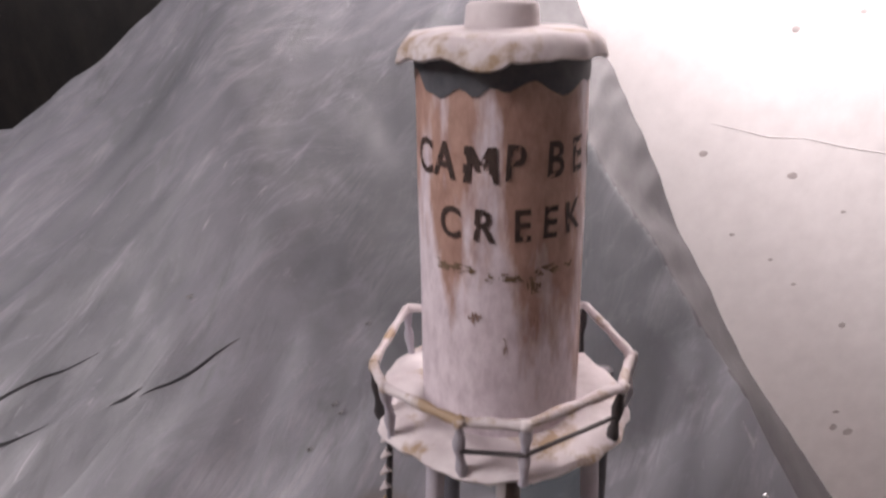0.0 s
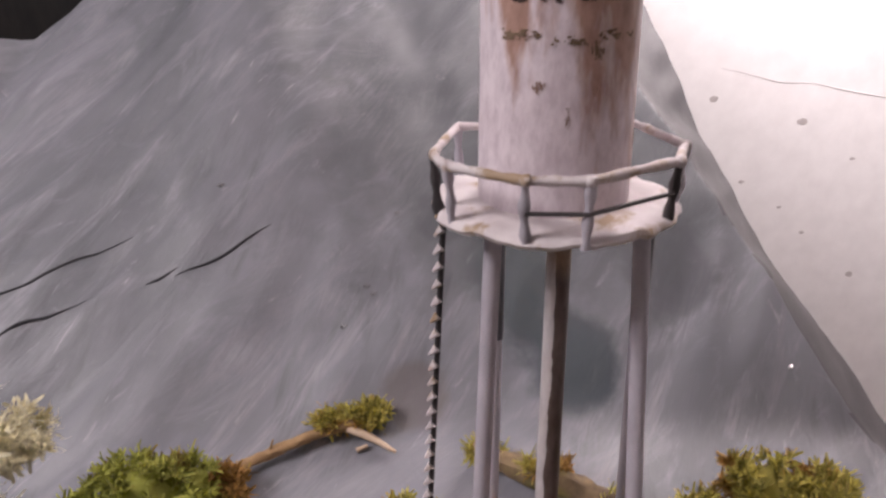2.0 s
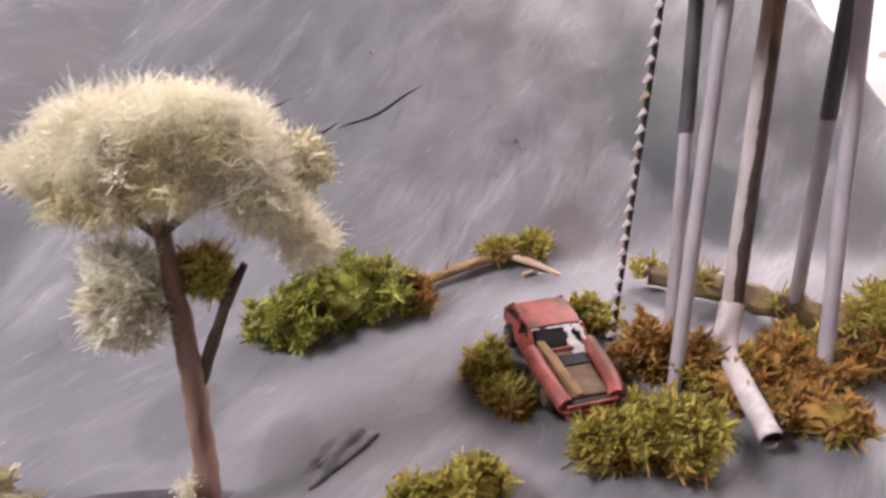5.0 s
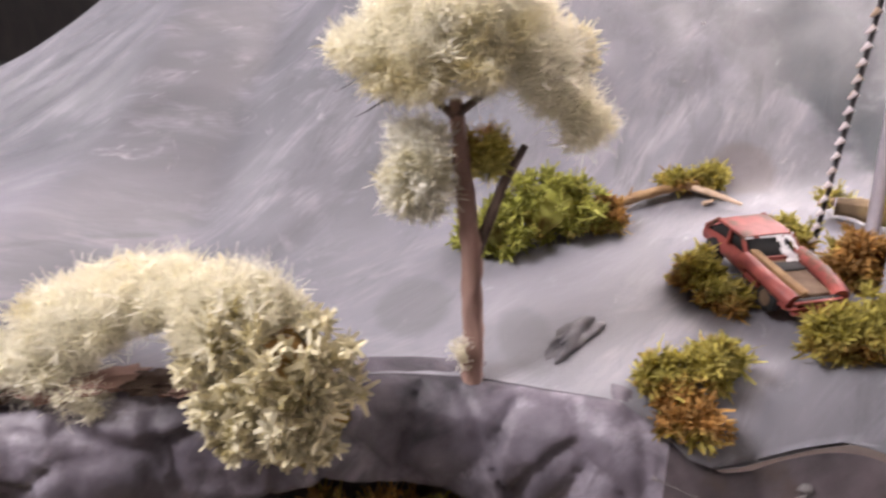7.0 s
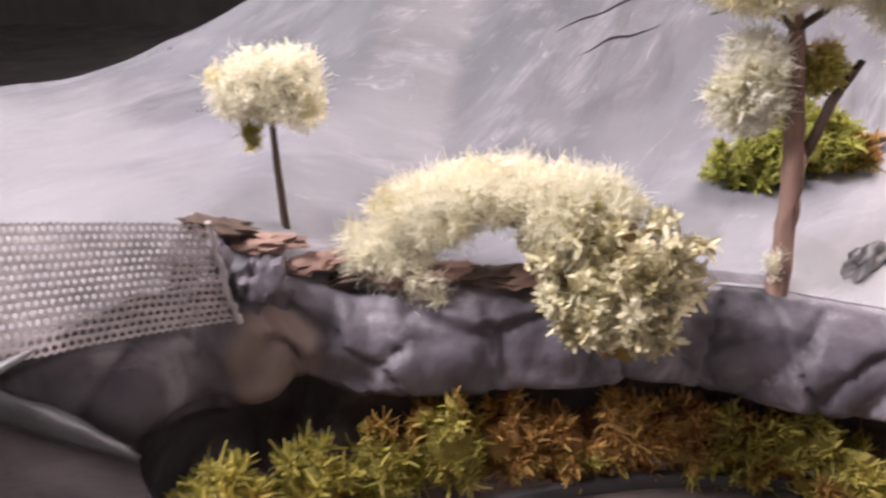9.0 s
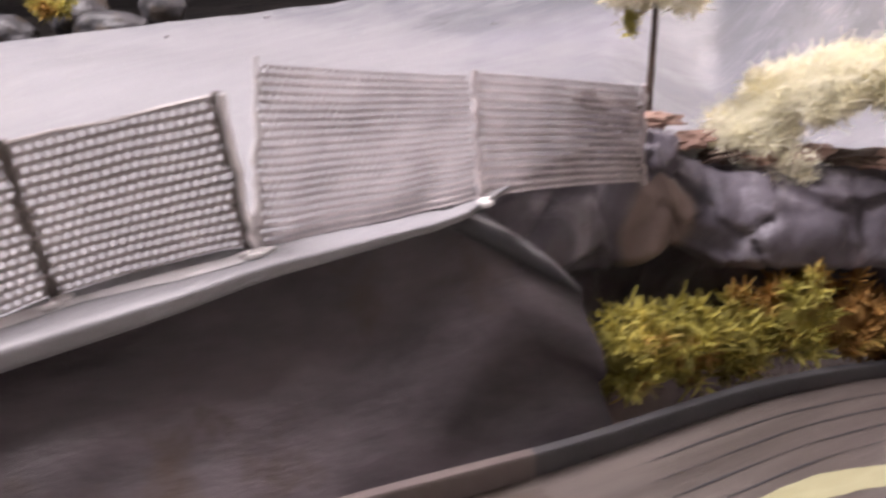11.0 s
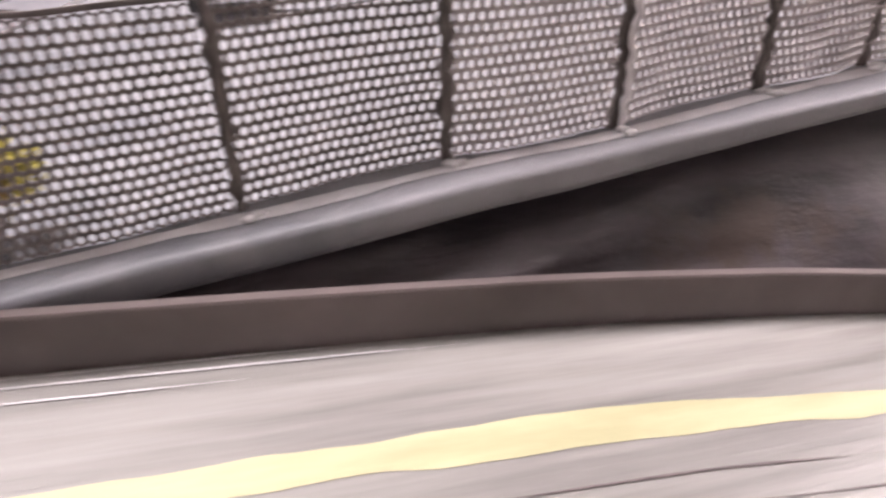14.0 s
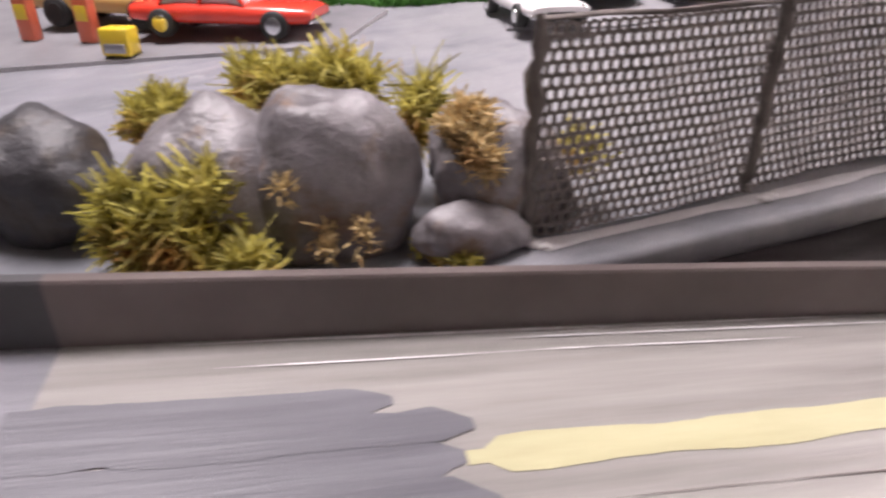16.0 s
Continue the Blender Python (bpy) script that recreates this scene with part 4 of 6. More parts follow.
    # down pipe, elbow and outlet
    pipe = add("down_pipe", tube([(0.0172, 0.1660, DECK), (0.0163, 0.1620, 0.200), (0.0154, 0.1580, 0.152), (0.0146, 0.1545, 0.124)], [0.0037, 0.0039, 0.0040, 0.0040], 20, True, 0.05), M["rust_pipe"], "peeling white down-pipe brown with rust")
    bend = [(0.0146, 0.1545, 0.1265), (0.0120, 0.1490, 0.1185), (0.0088, 0.1400, 0.1140), (0.0094, 0.1180, 0.1105), (0.0104, 0.0985, 0.1075)]
    add("elbow", tube(bend[:3], [0.0044, 0.0046, 0.0043], 14, True, 0.22, 2), M["white_paint"], "wrapped white elbow", pipe)
    d = (Vector(bend[4]) - Vector(bend[2])).normalized()
    out = tube([bend[2], bend[3], bend[4]], [0.0040, 0.0040, 0.0041], 18, False)
    inn = tube([bend[4], bend[3]], [0.0034, 0.0033], 18, False)
    me = bpy.data.meshes.new("hold")
    inn.to_mesh(me)
    out.from_mesh(me)
    add("outlet", out, M["rust_pipe"], "open pale pipe end", pipe)
    # black disc set in as the shade inside the pipe
    bm = tube([Vector(bend[4]) - d * 0.0030, Vector(bend[4]) - d * 0.0026], [0.0036, 0.0036], 18)
    add("bore", bm, M["tyre"], "black disc for the shade inside the pipe", pipe)
    return tower


build_tower()


# ---- fences ----
def mesh_panel(a, b, base_a, base_b, height, drop, parent, cell=0.0024, row=0.0027, bow=0.0, seed=0, tips=((0, 0), (0, 0)), wire=None, hole=0.70):
    """A panel of honeycomb mesh between two plan points, as one part."""
    a, b = np.array(a), np.array(b)
    length = float(np.linalg.norm(b - a))
    d = (b - a) / length
    nrm = np.array([d[1], -d[0]])
    cols, rows = int(length / cell), int(height / row)
    verts, faces = [], []
    hexa = [(math.cos(radians(60 * k + 30)), math.sin(radians(60 * k + 30))) for k in range(6)]

    def at(u, v, off):
        s = min(1, max(0, u / length))
        bulge = bow * math.sin(math.pi * s) + 0.0012 * fbm(u * 60, v * 60, seed, 2)
        tip = np.array(tips[0]) * (1 - s) + np.array(tips[1]) * s
        p = a + d * u + tip * v / height + nrm * (off + bulge)
        return (p[0], p[1], base_a + (base_b - base_a) * s + v * (1 - drop * s))

    rx, rz = cell / 2 / math.cos(radians(30)), row / 1.5
    for j in range(rows):
        for i in range(cols - (j % 2)):
            cu, cv = (i + 0.5 + 0.5 * (j % 2)) * cell, (j + 0.7) * row
            k0 = len(verts)
            for sc, off in ((1.0, 0.0005), (hole, 0.0004), (hole, -0.0004), (1.0, -0.0005)):
                for hx, hz in hexa:
                    verts.append(at(cu + hx * rx * sc, cv + hz * rz * sc, off))
            for r in range(3):
                for k in range(6):
                    q = (k + 1) % 6
                    faces.append((k0 + r * 6 + k, k0 + r * 6 + q, k0 + (r + 1) * 6 + q, k0 + (r + 1) * 6 + k))
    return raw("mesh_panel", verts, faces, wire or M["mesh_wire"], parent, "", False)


def fence(line, heights, label, silver, lean=()):
    f = thing("fence", label, "fence", (0, 0, 0), "fences along the yard")
    for k, (a, b) in enumerate(zip(line, line[1:])):
        top = [(a[0] + (b[0] - a[0]) * u, a[1] + (b[1] - a[1]) * u, land(*a) + heights[k] + (land(*b) + heights[k + 1] - land(*a) - heights[k]) * u + 0.0004 * math.sin(9 * u)) for u in (0, 0.25, 0.5, 0.75, 1)]
        if not lean:
            part("top_wire", tube(top, [0.0006] * 5, 6, True, 0.4, k), M["end_wire"] if k < 2 else M["mesh_wire"], f)
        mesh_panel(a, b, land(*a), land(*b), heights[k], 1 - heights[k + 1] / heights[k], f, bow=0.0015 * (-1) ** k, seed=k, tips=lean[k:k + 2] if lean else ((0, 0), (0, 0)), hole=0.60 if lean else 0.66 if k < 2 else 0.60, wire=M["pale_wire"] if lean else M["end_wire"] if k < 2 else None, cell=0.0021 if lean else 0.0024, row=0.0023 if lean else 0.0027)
    for k, p in enumerate(line):
        z = land(*p)
        height = heights[k]
        rng = random.Random(k + int(height * 1e4))
        tip = lean[k] if lean else (0, 0)
        pts = [(p[0] + tip[0] * s / 17 + rng.uniform(-0.0006, 0.0006), p[1] + tip[1] * s / 17 + rng.uniform(-0.0006, 0.0006), z - 0.001 + (height + 0.002) * s / 17) for s in range(18)]
        part("post", tube(pts, [(0.0010 if lean else 0.0016) * rng.uniform(0.6, 1.35) for _ in pts], 8, True, 0.35, k), (M["silver"] if k in silver else M["pale_wire"]) if lean else M["post_wire"], f)
        if k in silver and not lean:
            q = [(x + 0.0026, y - 0.0014, zz) for x, y, zz in pts]
            part("post", tube(q, [0.0010 * rng.uniform(0.8, 1.25) for _ in q], 8, True, 0.3, k + 9), M["silver"], f, "silver-painted post")
        if lean and k == 2:
            continue
        bm = bmesh.new()
        for g in range(3):
            ellipsoid(bm, (p[0] + 0.003 + rng.uniform(-0.002, 0.003), p[1] - 0.003 + rng.uniform(-0.002, 0.002), z + 0.0004), (rng.uniform(0.0015, 0.003), rng.uniform(0.001, 0.002), 0.0010), (0, 0, 45), 0.3, g, 2)
        part("glue_blob", bm, M["glue_white"], f, "clear shiny blob of glue")
    return f


fence(FENCE, [0.050, 0.0465, 0.0435, 0.0415, 0.041, 0.0415, 0.043], "dark honeycomb mesh fence with twisted posts along the yard's lip", (3, 6))
fence(FENCE_TWO, [0.0475, 0.0325, 0.0325], "pale mauve honeycomb mesh fence bent round the yard's corner", (0,), ((-0.001, 0.019), (-0.006, 0.018), (-0.003, 0.0)))


def lip_highlight():
    """Painted highlight: a pale strip on the lip along the fence's foot."""
    q = path([(-0.652, -0.288), (-0.611, -0.2485), (-0.575, -0.2115), (-0.539, -0.1805), (-0.505, -0.1445), (-0.476, -0.1155), (-0.436, -0.0845)], 120)
    tan = np.gradient(q, axis=0)
    tan /= np.linalg.norm(tan, axis=1, keepdims=True)
    verts = []
    for i, (p, t) in enumerate(zip(q, tan)):
        o = np.array([t[1], -t[0]])
        w = 0.0022 + 0.0010 * fbm(i * 0.13, 1.7)
        for d in (-w, w):
            x, y = p + o * (d - 0.0002)
            verts.append((x, y, land(x, y) + wrinkle(x, y) + 0.0003))
    faces = [(2 * i, 2 * i + 2, 2 * i + 3, 2 * i + 1) for i in range(119)]
    return tagged(raw("trim_lip", verts, faces, M["lip"]), "pale strip along the fence's foot, a painted highlight", "paint strip", kind="structure")


lip_highlight()

# ---- trees, moss and stones ----
def moss(name, label, blobs, material, count, seed, length=0.0027, width=0.0013, curl=0.5, category="moss", up=0.5):
    """A cushion of moss: a dark heart and hundreds of small curved fronds."""
    c = np.mean(np.array(blobs)[:, :3], 0)
    t = thing(name, label, category, tuple(c))
    for k, b in enumerate(blobs):
        bm = ellipsoid(bmesh.new(), tuple(np.array(b[:3]) - c), tuple(r * 0.6 for r in b[3:]), (0, 0, 0), 0.35, seed + k, 3, 2.5)
        part("heart", bm, material, t)
    v, f = clump([tuple(np.array(b[:3]) - c) + tuple(b[3:]) for b in blobs], int(count * 2.1), length, width, curl, seed, up)
    raw("fronds", v, f, material, t, "", False)
    return t


def g(x, y, up=0.0):
    return land(x, y) + up


moss("moss_clump", "bright green moss cushion with a brown end on the hill", [(-0.165, 0.166, g(-0.165, 0.166, 0.010), 0.018, 0.013, 0.013), (-0.142, 0.178, g(-0.142, 0.178, 0.016), 0.023, 0.014, 0.019), (-0.127, 0.186, g(-0.127, 0.186, 0.013), 0.014, 0.011, 0.013)], M["moss_bright"], 3400, 3)
moss("moss_clump", "small brown moss tuft at the end of a twig", [(-0.114, 0.190, g(-0.114, 0.190, 0.007), 0.010, 0.008, 0.008)], M["moss_brown"], 700, 4)
moss("moss_clump", "small olive moss tuft on a broken twig", [(-0.072, 0.226, g(-0.072, 0.226, 0.007), 0.009, 0.006, 0.005), (-0.057, 0.229, g(-0.057, 0.229, 0.007), 0.010, 0.006, 0.005)], M["moss"], 900, 5)
moss("moss_clump", "olive and brown moss beside the rusty car", [(-0.081, 0.139, g(-0.081, 0.139, 0.006), 0.008, 0.009, 0.010), (-0.073, 0.123, g(-0.073, 0.123, 0.004), 0.010, 0.007, 0.007)], M["moss"], 1500, 6)
moss("moss_clump", "olive moss behind the rusty car", [(-0.034, 0.172, g(-0.034, 0.172, 0.007), 0.012, 0.008, 0.010)], M["moss"], 800, 7)
moss("moss_clump", "brown-green moss between car and tower legs", [(-0.020, 0.146, g(-0.02, 0.146, 0.009), 0.013, 0.012, 0.013), (-0.004, 0.140, g(-0.004, 0.14, 0.006), 0.014, 0.012, 0.010)], M["moss_brown"], 2000, 8)
moss("moss_clump", "yellow-green moss in front of the rusty car", [(-0.042, 0.098, g(-0.042, 0.098, 0.007), 0.013, 0.009, 0.010), (-0.022, 0.098, g(-0.022, 0.098, 0.011), 0.017, 0.012, 0.015)], M["moss"], 2800, 9)
moss("moss_clump", "brown and olive moss on the bank's edge", [(-0.103, 0.078, g(-0.103, 0.078, 0.005), 0.011, 0.007, 0.007), (-0.086, 0.083, g(-0.086, 0.083, 0.007), 0.012, 0.008, 0.008)], M["moss"], 1500, 10)
moss("moss_clump", "brown moss hanging over the bank's edge", [(-0.098, 0.068, g(-0.098, 0.068, 0.002), 0.013, 0.008, 0.009)], M["moss_brown"], 900, 11)
moss("moss_clump", "rusty brown moss carpet below the tower", [(0.010, 0.135, g(0.01, 0.135, 0.005), 0.018, 0.016, 0.009), (0.035, 0.138, g(0.035, 0.138, 0.007), 0.020, 0.018, 0.011), (0.032, 0.112, g(0.032, 0.112, 0.006), 0.016, 0.012, 0.010)], M["moss_brown"], 3200, 12)
moss("moss_clump", "large olive moss cushion with brown ends by the fallen log", [(0.078, 0.158, g(0.078, 0.158, 0.012), 0.018, 0.016, 0.014), (0.100, 0.166, g(0.1, 0.166, 0.017), 0.022, 0.018, 0.022), (0.124, 0.168, g(0.124, 0.168, 0.014), 0.016, 0.014, 0.016)], M["moss"], 3800, 13)
moss("moss_clump", "brown moss skirt of the large cushion", [(0.118, 0.148, g(0.118, 0.148, 0.007), 0.018, 0.010, 0.010), (0.07, 0.142, g(0.07, 0.142, 0.006), 0.014, 0.010, 0.009)], M["moss_brown"], 1600, 14)
under = []
for k in range(12):
    s = k / 11
    x = -0.337 + 0.220 * s
    y = float(np.interp(x, [-0.345, -0.33, -0.3, -0.25, -0.2, -0.16, -0.117], [-0.034, -0.014, 0.010, 0.038, 0.055, 0.061, 0.044]))
    under.append((x, y, track_z(x, y) + 0.019 - 0.003 * (k % 3), 0.015, 0.010, 0.019))
moss("moss_clump", "olive and brown moss growing between track rim and rock bank", under[:4], M["moss"], 3500, 15, 0.0034, 0.0012)
moss("moss_clump", "dark brown-green moss at the foot of the rock bank", under[4:8], M["moss_brown"], 3100, 16, 0.0034, 0.0012)
moss("moss_clump", "olive moss at the foot of the rock bank", under[8:], M["moss"], 3100, 17, 0.0034, 0.0012)


def limb(name, pts, radii, material, parent, n=24, seed=0, wobble=0.3, label=""):
    q = path(pts, n)
    r = np.interp(np.linspace(0, 1, n), np.linspace(0, 1, len(radii)), radii)
    return part(name, tube(q, list(map(float, r)), 10, True, wobble, seed), material, parent, label)


def lichen_crown(blobs, count, material, parent, seed, length=0.0065, width=0.00065, label="", solid=0.72, wisp=0.5):
    """Fluffy lichen: loose hearts under a fur of fine curled strands, with flakes among them."""
    v, f = clump(blobs, int(count * 1.1), length * 0.26, width * 1.5, 0.6, seed, 0.15, 0.7, 0.0036)
    crown = raw("crown", v, f, material, parent, label, False)
    if wisp:
        v, f = clump(blobs, int(count * 5 * wisp), length * 0.19, width * 0.42, 1.1, seed + 500, 0.1, 0.6, 0.0052)
        raw("fur", v, f, material, crown, "", False)
    for k, b in enumerate(blobs):
        part("lobe", ellipsoid(bmesh.new(), b[:3], tuple(r * solid for r in b[3:]), (0, 0, 0), 0.35, seed + k, 5 if count > 3000 else 4, 6.0), material, crown)
    return crown


def tall_tree():
    bx, by = -0.1675, 0.0735
    bz = land(bx, by) - 0.003
    t = thing("tree", "model tree with pale cream lichen crown on a brown twig trunk", "tree", (bx, by, bz))
    limb("trunk", [(0, 0, 0), (0.0005, 0.004, 0.02), (0, 0.009, 0.045), (-0.002, 0.014, 0.066), (-0.005, 0.020, 0.093)], [0.0040, 0.0034, 0.0036, 0.0029, 0.0021], M["bark"], t, 30, 2)
    limb("limb", [(0.001, 0.010, 0.044), (0.007, 0.014, 0.058), (0.010, 0.018, 0.066), (0.017, 0.020, 0.078)], [0.0022, 0.0017, 0.0017, 0.0011], M["bark_dark"], t, 16, 3, 0.3, "dark side limb")
    limb("limb", [(-0.003, 0.014, 0.068), (-0.012, 0.014, 0.066), (-0.018, 0.016, 0.070)], [0.0016, 0.0012, 0.0007], M["bark_dark"], t, 10, 4)
    limb("limb", [(-0.005, 0.018, 0.088), (-0.02, 0.02, 0.10), (-0.034, 0.02, 0.108)], [0.0014, 0.001, 0.0006], M["bark_dark"], t, 10, 5)
    limb("limb", [(-0.005, 0.018, 0.088), (0.012, 0.022, 0.10), (0.026, 0.024, 0.104)], [0.0014, 0.001, 0.0006], M["bark_dark"], t, 10, 6)
    lichen_crown([(-0.014, 0.022, 0.111, 0.019, 0.018, 0.010), (0.006, 0.026, 0.113, 0.018, 0.018, 0.011), (-0.032, 0.020, 0.109, 0.010, 0.012, 0.006), (-0.024, 0.016, 0.101, 0.009, 0.010, 0.005), (-0.012, 0.013, 0.100, 0.008, 0.008, 0.005), (0.020, 0.026, 0.106, 0.012, 0.013, 0.009), (-0.006, 0.020, 0.121, 0.018, 0.015, 0.007), (0.013, 0.022, 0.119, 0.010, 0.010, 0.008), (-0.022, 0.022, 0.118, 0.009, 0.010, 0.005), (0.004, 0.014, 0.103, 0.009, 0.008, 0.006), (0.012, 0.044, 0.111, 0.013, 0.011, 0.008), (-0.008, 0.043, 0.113, 0.012, 0.010, 0.007)], 15000, M["lichen"], t, 21, 0.0085, 0.00050, "", 0.62, 1.0)
    lichen_crown([(0.024, 0.023, 0.096, 0.008, 0.008, 0.006), (0.031, 0.023, 0.091, 0.006, 0.006, 0.005), (0.038, 0.022, 0.085, 0.005, 0.005, 0.0035), (0.034, 0.022, 0.081, 0.004, 0.004, 0.003)], 2200, M["lichen"], t, 22, 0.009, 0.0006, "", 0.4, 1.0)
    lichen_crown([(-0.016, 0.014, 0.077, 0.009, 0.009, 0.010), (-0.014, 0.012, 0.067, 0.008, 0.007, 0.008), (-0.021, 0.012, 0.067, 0.006, 0.006, 0.008)], 2600, M["lichen_white"], t, 23, 0.0085, 0.0009, "whiter lichen tuft", 0.6, 0.5)
    lichen_crown([(0.030, 0.036, 0.104, 0.008, 0.008, 0.007), (0.032, 0.046, 0.100, 0.007, 0.007, 0.006)], 1500, M["lichen_olive"], t, 26, 0.0065, 0.0009, "olive flaky lichen tuft", 0.5, 0.2)
    lichen_crown([(0.004, 0.022, 0.075, 0.007, 0.006, 0.007)], 700, M["moss"], t, 24, 0.008, 0.0008, "olive lichen tuft", 0.5)
    lichen_crown([(-0.003, -0.003, 0.014, 0.002, 0.002, 0.005)], 120, M["lichen"], t, 25, 0.003)
    return t


tall_tree()


def small_tree():
    bx, by = -0.338, 0.046
    bz = land(bx, by) - 0.011
    t = thing("tree", "small model tree with round cream lichen crown on a thin stem", "tree", (bx, by, bz))
    limb("trunk", [(0, 0, 0), (-0.0005, 0.002, 0.03), (-0.001, 0.006, 0.056)], [0.0016, 0.0013, 0.0010], M["bark_dark"], t, 14, 2, 0.2)
    lichen_crown([(-0.006, 0.008, 0.058, 0.017, 0.014, 0.010), (0.007, 0.008, 0.056, 0.011, 0.012, 0.009), (0.001, 0.008, 0.062, 0.015, 0.014, 0.009)], 5200, M["lichen"], t, 31, 0.0055, 0.0008)
    lichen_crown([(-0.010, 0.004, 0.045, 0.003, 0.003, 0.006)], 140, M["moss"], t, 32, 0.004)
    return t


small_tree()


def bush():
    bx, by = -0.268, 0.046
    bz = land(bx, by) - 0.002
    t = thing("bush", "cream lichen bush arching over a strip of bark", "bush", (bx, by, bz))
    limb("stem", [(-0.05, -0.004, 0.002), (-0.03, 0.002, 0.018), (0, 0.006, 0.027), (0.03, 0.002, 0.018), (0.046, -0.004, 0.0)], [0.0012, 0.001, 0.0012, 0.001, 0.0012], M["bark_dark"], t, 24, 3)
    lichen_crown([(-0.033, 0.0, 0.013, 0.016, 0.012, 0.011), (-0.018, 0.004, 0.027, 0.019, 0.014, 0.010), (0.004, 0.008, 0.034, 0.022, 0.014, 0.009), (0.030, 0.006, 0.028, 0.020, 0.016, 0.014)], 10000, M["lichen"], t, 41, 0.0085, 0.0007, "", 0.6, 0.8)
    lichen_crown([(0.044, -0.004, 0.014, 0.025, 0.016, 0.022), (0.048, -0.011, 0.005, 0.019, 0.010, 0.014), (0.036, -0.010, -0.001, 0.010, 0.007, 0.010), (0.055, -0.010, 0.000, 0.009, 0.007, 0.009)], 6200, M["lichen_olive"], t, 42, 0.0085, 0.0015, "flaky olive-cream lichen with dark gaps", 0.5, 0.0)
    lichen_crown([(-0.018, -0.006, 0.004, 0.008, 0.006, 0.007)], 700, M["lichen"], t, 43, 0.005)
    bm = bmesh.new()
    ellipsoid(bm, (0.046, -0.003, 0.004), (0.017, 0.009, 0.022), (0, 0, 0), 0.3, 4, 3)
    part("heart", bm, M["moss_brown"], t)
    return t


bush()


def bark_strip():
    t = thing("bark_strip", "flaking brown bark strip along the rock edge", "bark", (-0.30, 0.038, land(-0.30, 0.038)))
    c = Vector((-0.30, 0.038, land(-0.30, 0.038)))
    for k in range(9):
        s = k / 8
        x, y = -0.352 + 0.115 * s, 0.028 + 0.026 * s
        bm = ellipsoid(bmesh.new(), Vector((x, y, land(x, y) + 0.0030 + 0.0012 * (k % 2))) - c, (0.012, 0.0050, 0.0026), (6 * (k % 3), 10 - 6 * (k % 4), 14 + 9 * (k % 3)), 0.6, k, 3, 3)
        part("flake", bm, M["bark"] if k % 3 else M["bark_dark"], t)
    return t


bark_strip()


def twig():
    t = thing("twig", "broken ochre twig with a bare pale end", "twig", (-0.08, 0.225, land(-0.08, 0.225)))
    base = Vector((-0.08, 0.225, land(-0.08, 0.225)))

    def rel(*p):
        return [tuple(Vector((x, y, land(x, y) + up)) - base) for x, y, up in p]

    limb("stem", rel((-0.118, 0.200, 0.004), (-0.100, 0.210, 0.0055), (-0.082, 0.219, 0.006), (-0.064, 0.225, 0.006)), [0.0020, 0.0026, 0.0023, 0.0022], M["twig"], t, 20, 5, 0.4)
    limb("split_end", rel((-0.068, 0.224, 0.005), (-0.056, 0.220, 0.004), (-0.044, 0.213, 0.0025)), [0.0019, 0.0018, 0.0007], M["pale_wood"], t, 10, 6, 0.2, "bare pale split end")
    limb("splinter", rel((-0.062, 0.215, 0.0015), (-0.057, 0.217, 0.002)), [0.0012, 0.0009], M["pale_wood"], t, 6, 7, 0.2)
    limb("shoot", rel((-0.100, 0.210, 0.006), (-0.098, 0.211, 0.012)), [0.0007, 0.0003], M["twig"], t, 6, 7, 0.2)
    return t


twig()


def log():
    q = [(-0.003, 0.206, 0.006), (0.020, 0.192, 0.008), (0.045, 0.175, 0.008), (0.068, 0.158, 0.007), (0.100, 0.138, 0.006)]
    t = thing("log", "mossy dark brown fallen log behind the tower", "log", (0, 0, 0))
    limb("stem", [(x, y, land(x, y) + u) for x, y, u in q], [0.0045, 0.0062, 0.0060, 0.0055, 0.0045], M["log_bark"], t, 30, 8, 0.35)
    v, f = clump([(x, y, land(x, y) + u + 0.004, 0.010, 0.006, 0.003) for x, y, u in q[:4]], 900, 0.004, 0.0009, 0.4, 51, 0.8)
    raw("moss_cover", v, f, M["moss"], t, "thin olive moss on top", False)
    bm = bmesh.new()
    ellipsoid(bm, (q[0][0] - 0.004, q[0][1] + 0.002, land(0, 0.2) + 0.008), (0.004, 0.004, 0.004), (0, 0, 0), 0.2, 3, 2)
    part("cut_end", bm, M["pale_wood"], t, "pale cut end")
    return t


log()


def stone(label, at, radii, turn, seed, material=None, rough=0.17):
    bm = bmesh.new()
    ellipsoid(bm, (0, 0, 0), radii, turn, rough, seed, 4, 1.3)
    ob = part("stone", bm, material or M["stone"])
    ob.matrix_basis = Matrix.Translation(at)
    return tagged(ob, label, "stone", "stones beside the track")


stone("large smooth grey stone beside the fence end", (-0.6985, -0.303, g(-0.6985, -0.303, 0.015)), (0.0205, 0.016, 0.0235), (10, 0, 35), 3)
stone("large grey stone half covered with moss", (-0.7225, -0.317, g(-0.7225, -0.317, 0.014)), (0.0200, 0.016, 0.0215), (0, 10, 20), 5)
stone("brown-grey stone under straw-coloured moss", (-0.6665, -0.283, g(-0.6665, -0.283, 0.011)), (0.0165, 0.010, 0.0175), (0, 0, 30), 8, None, 0.3)
stone("small flat dark stone with a yellow-green edge", (-0.6660, -0.2960, g(-0.666, -0.296, 0.0055)), (0.0140, 0.0065, 0.0068), (0, 6, 40), 11)
stone("dark glossy stone by the yard entrance", (-0.771, -0.326, g(-0.771, -0.326, 0.012)), (0.0200, 0.015, 0.0185), (0, 0, 10), 14, M["stone_dark"])
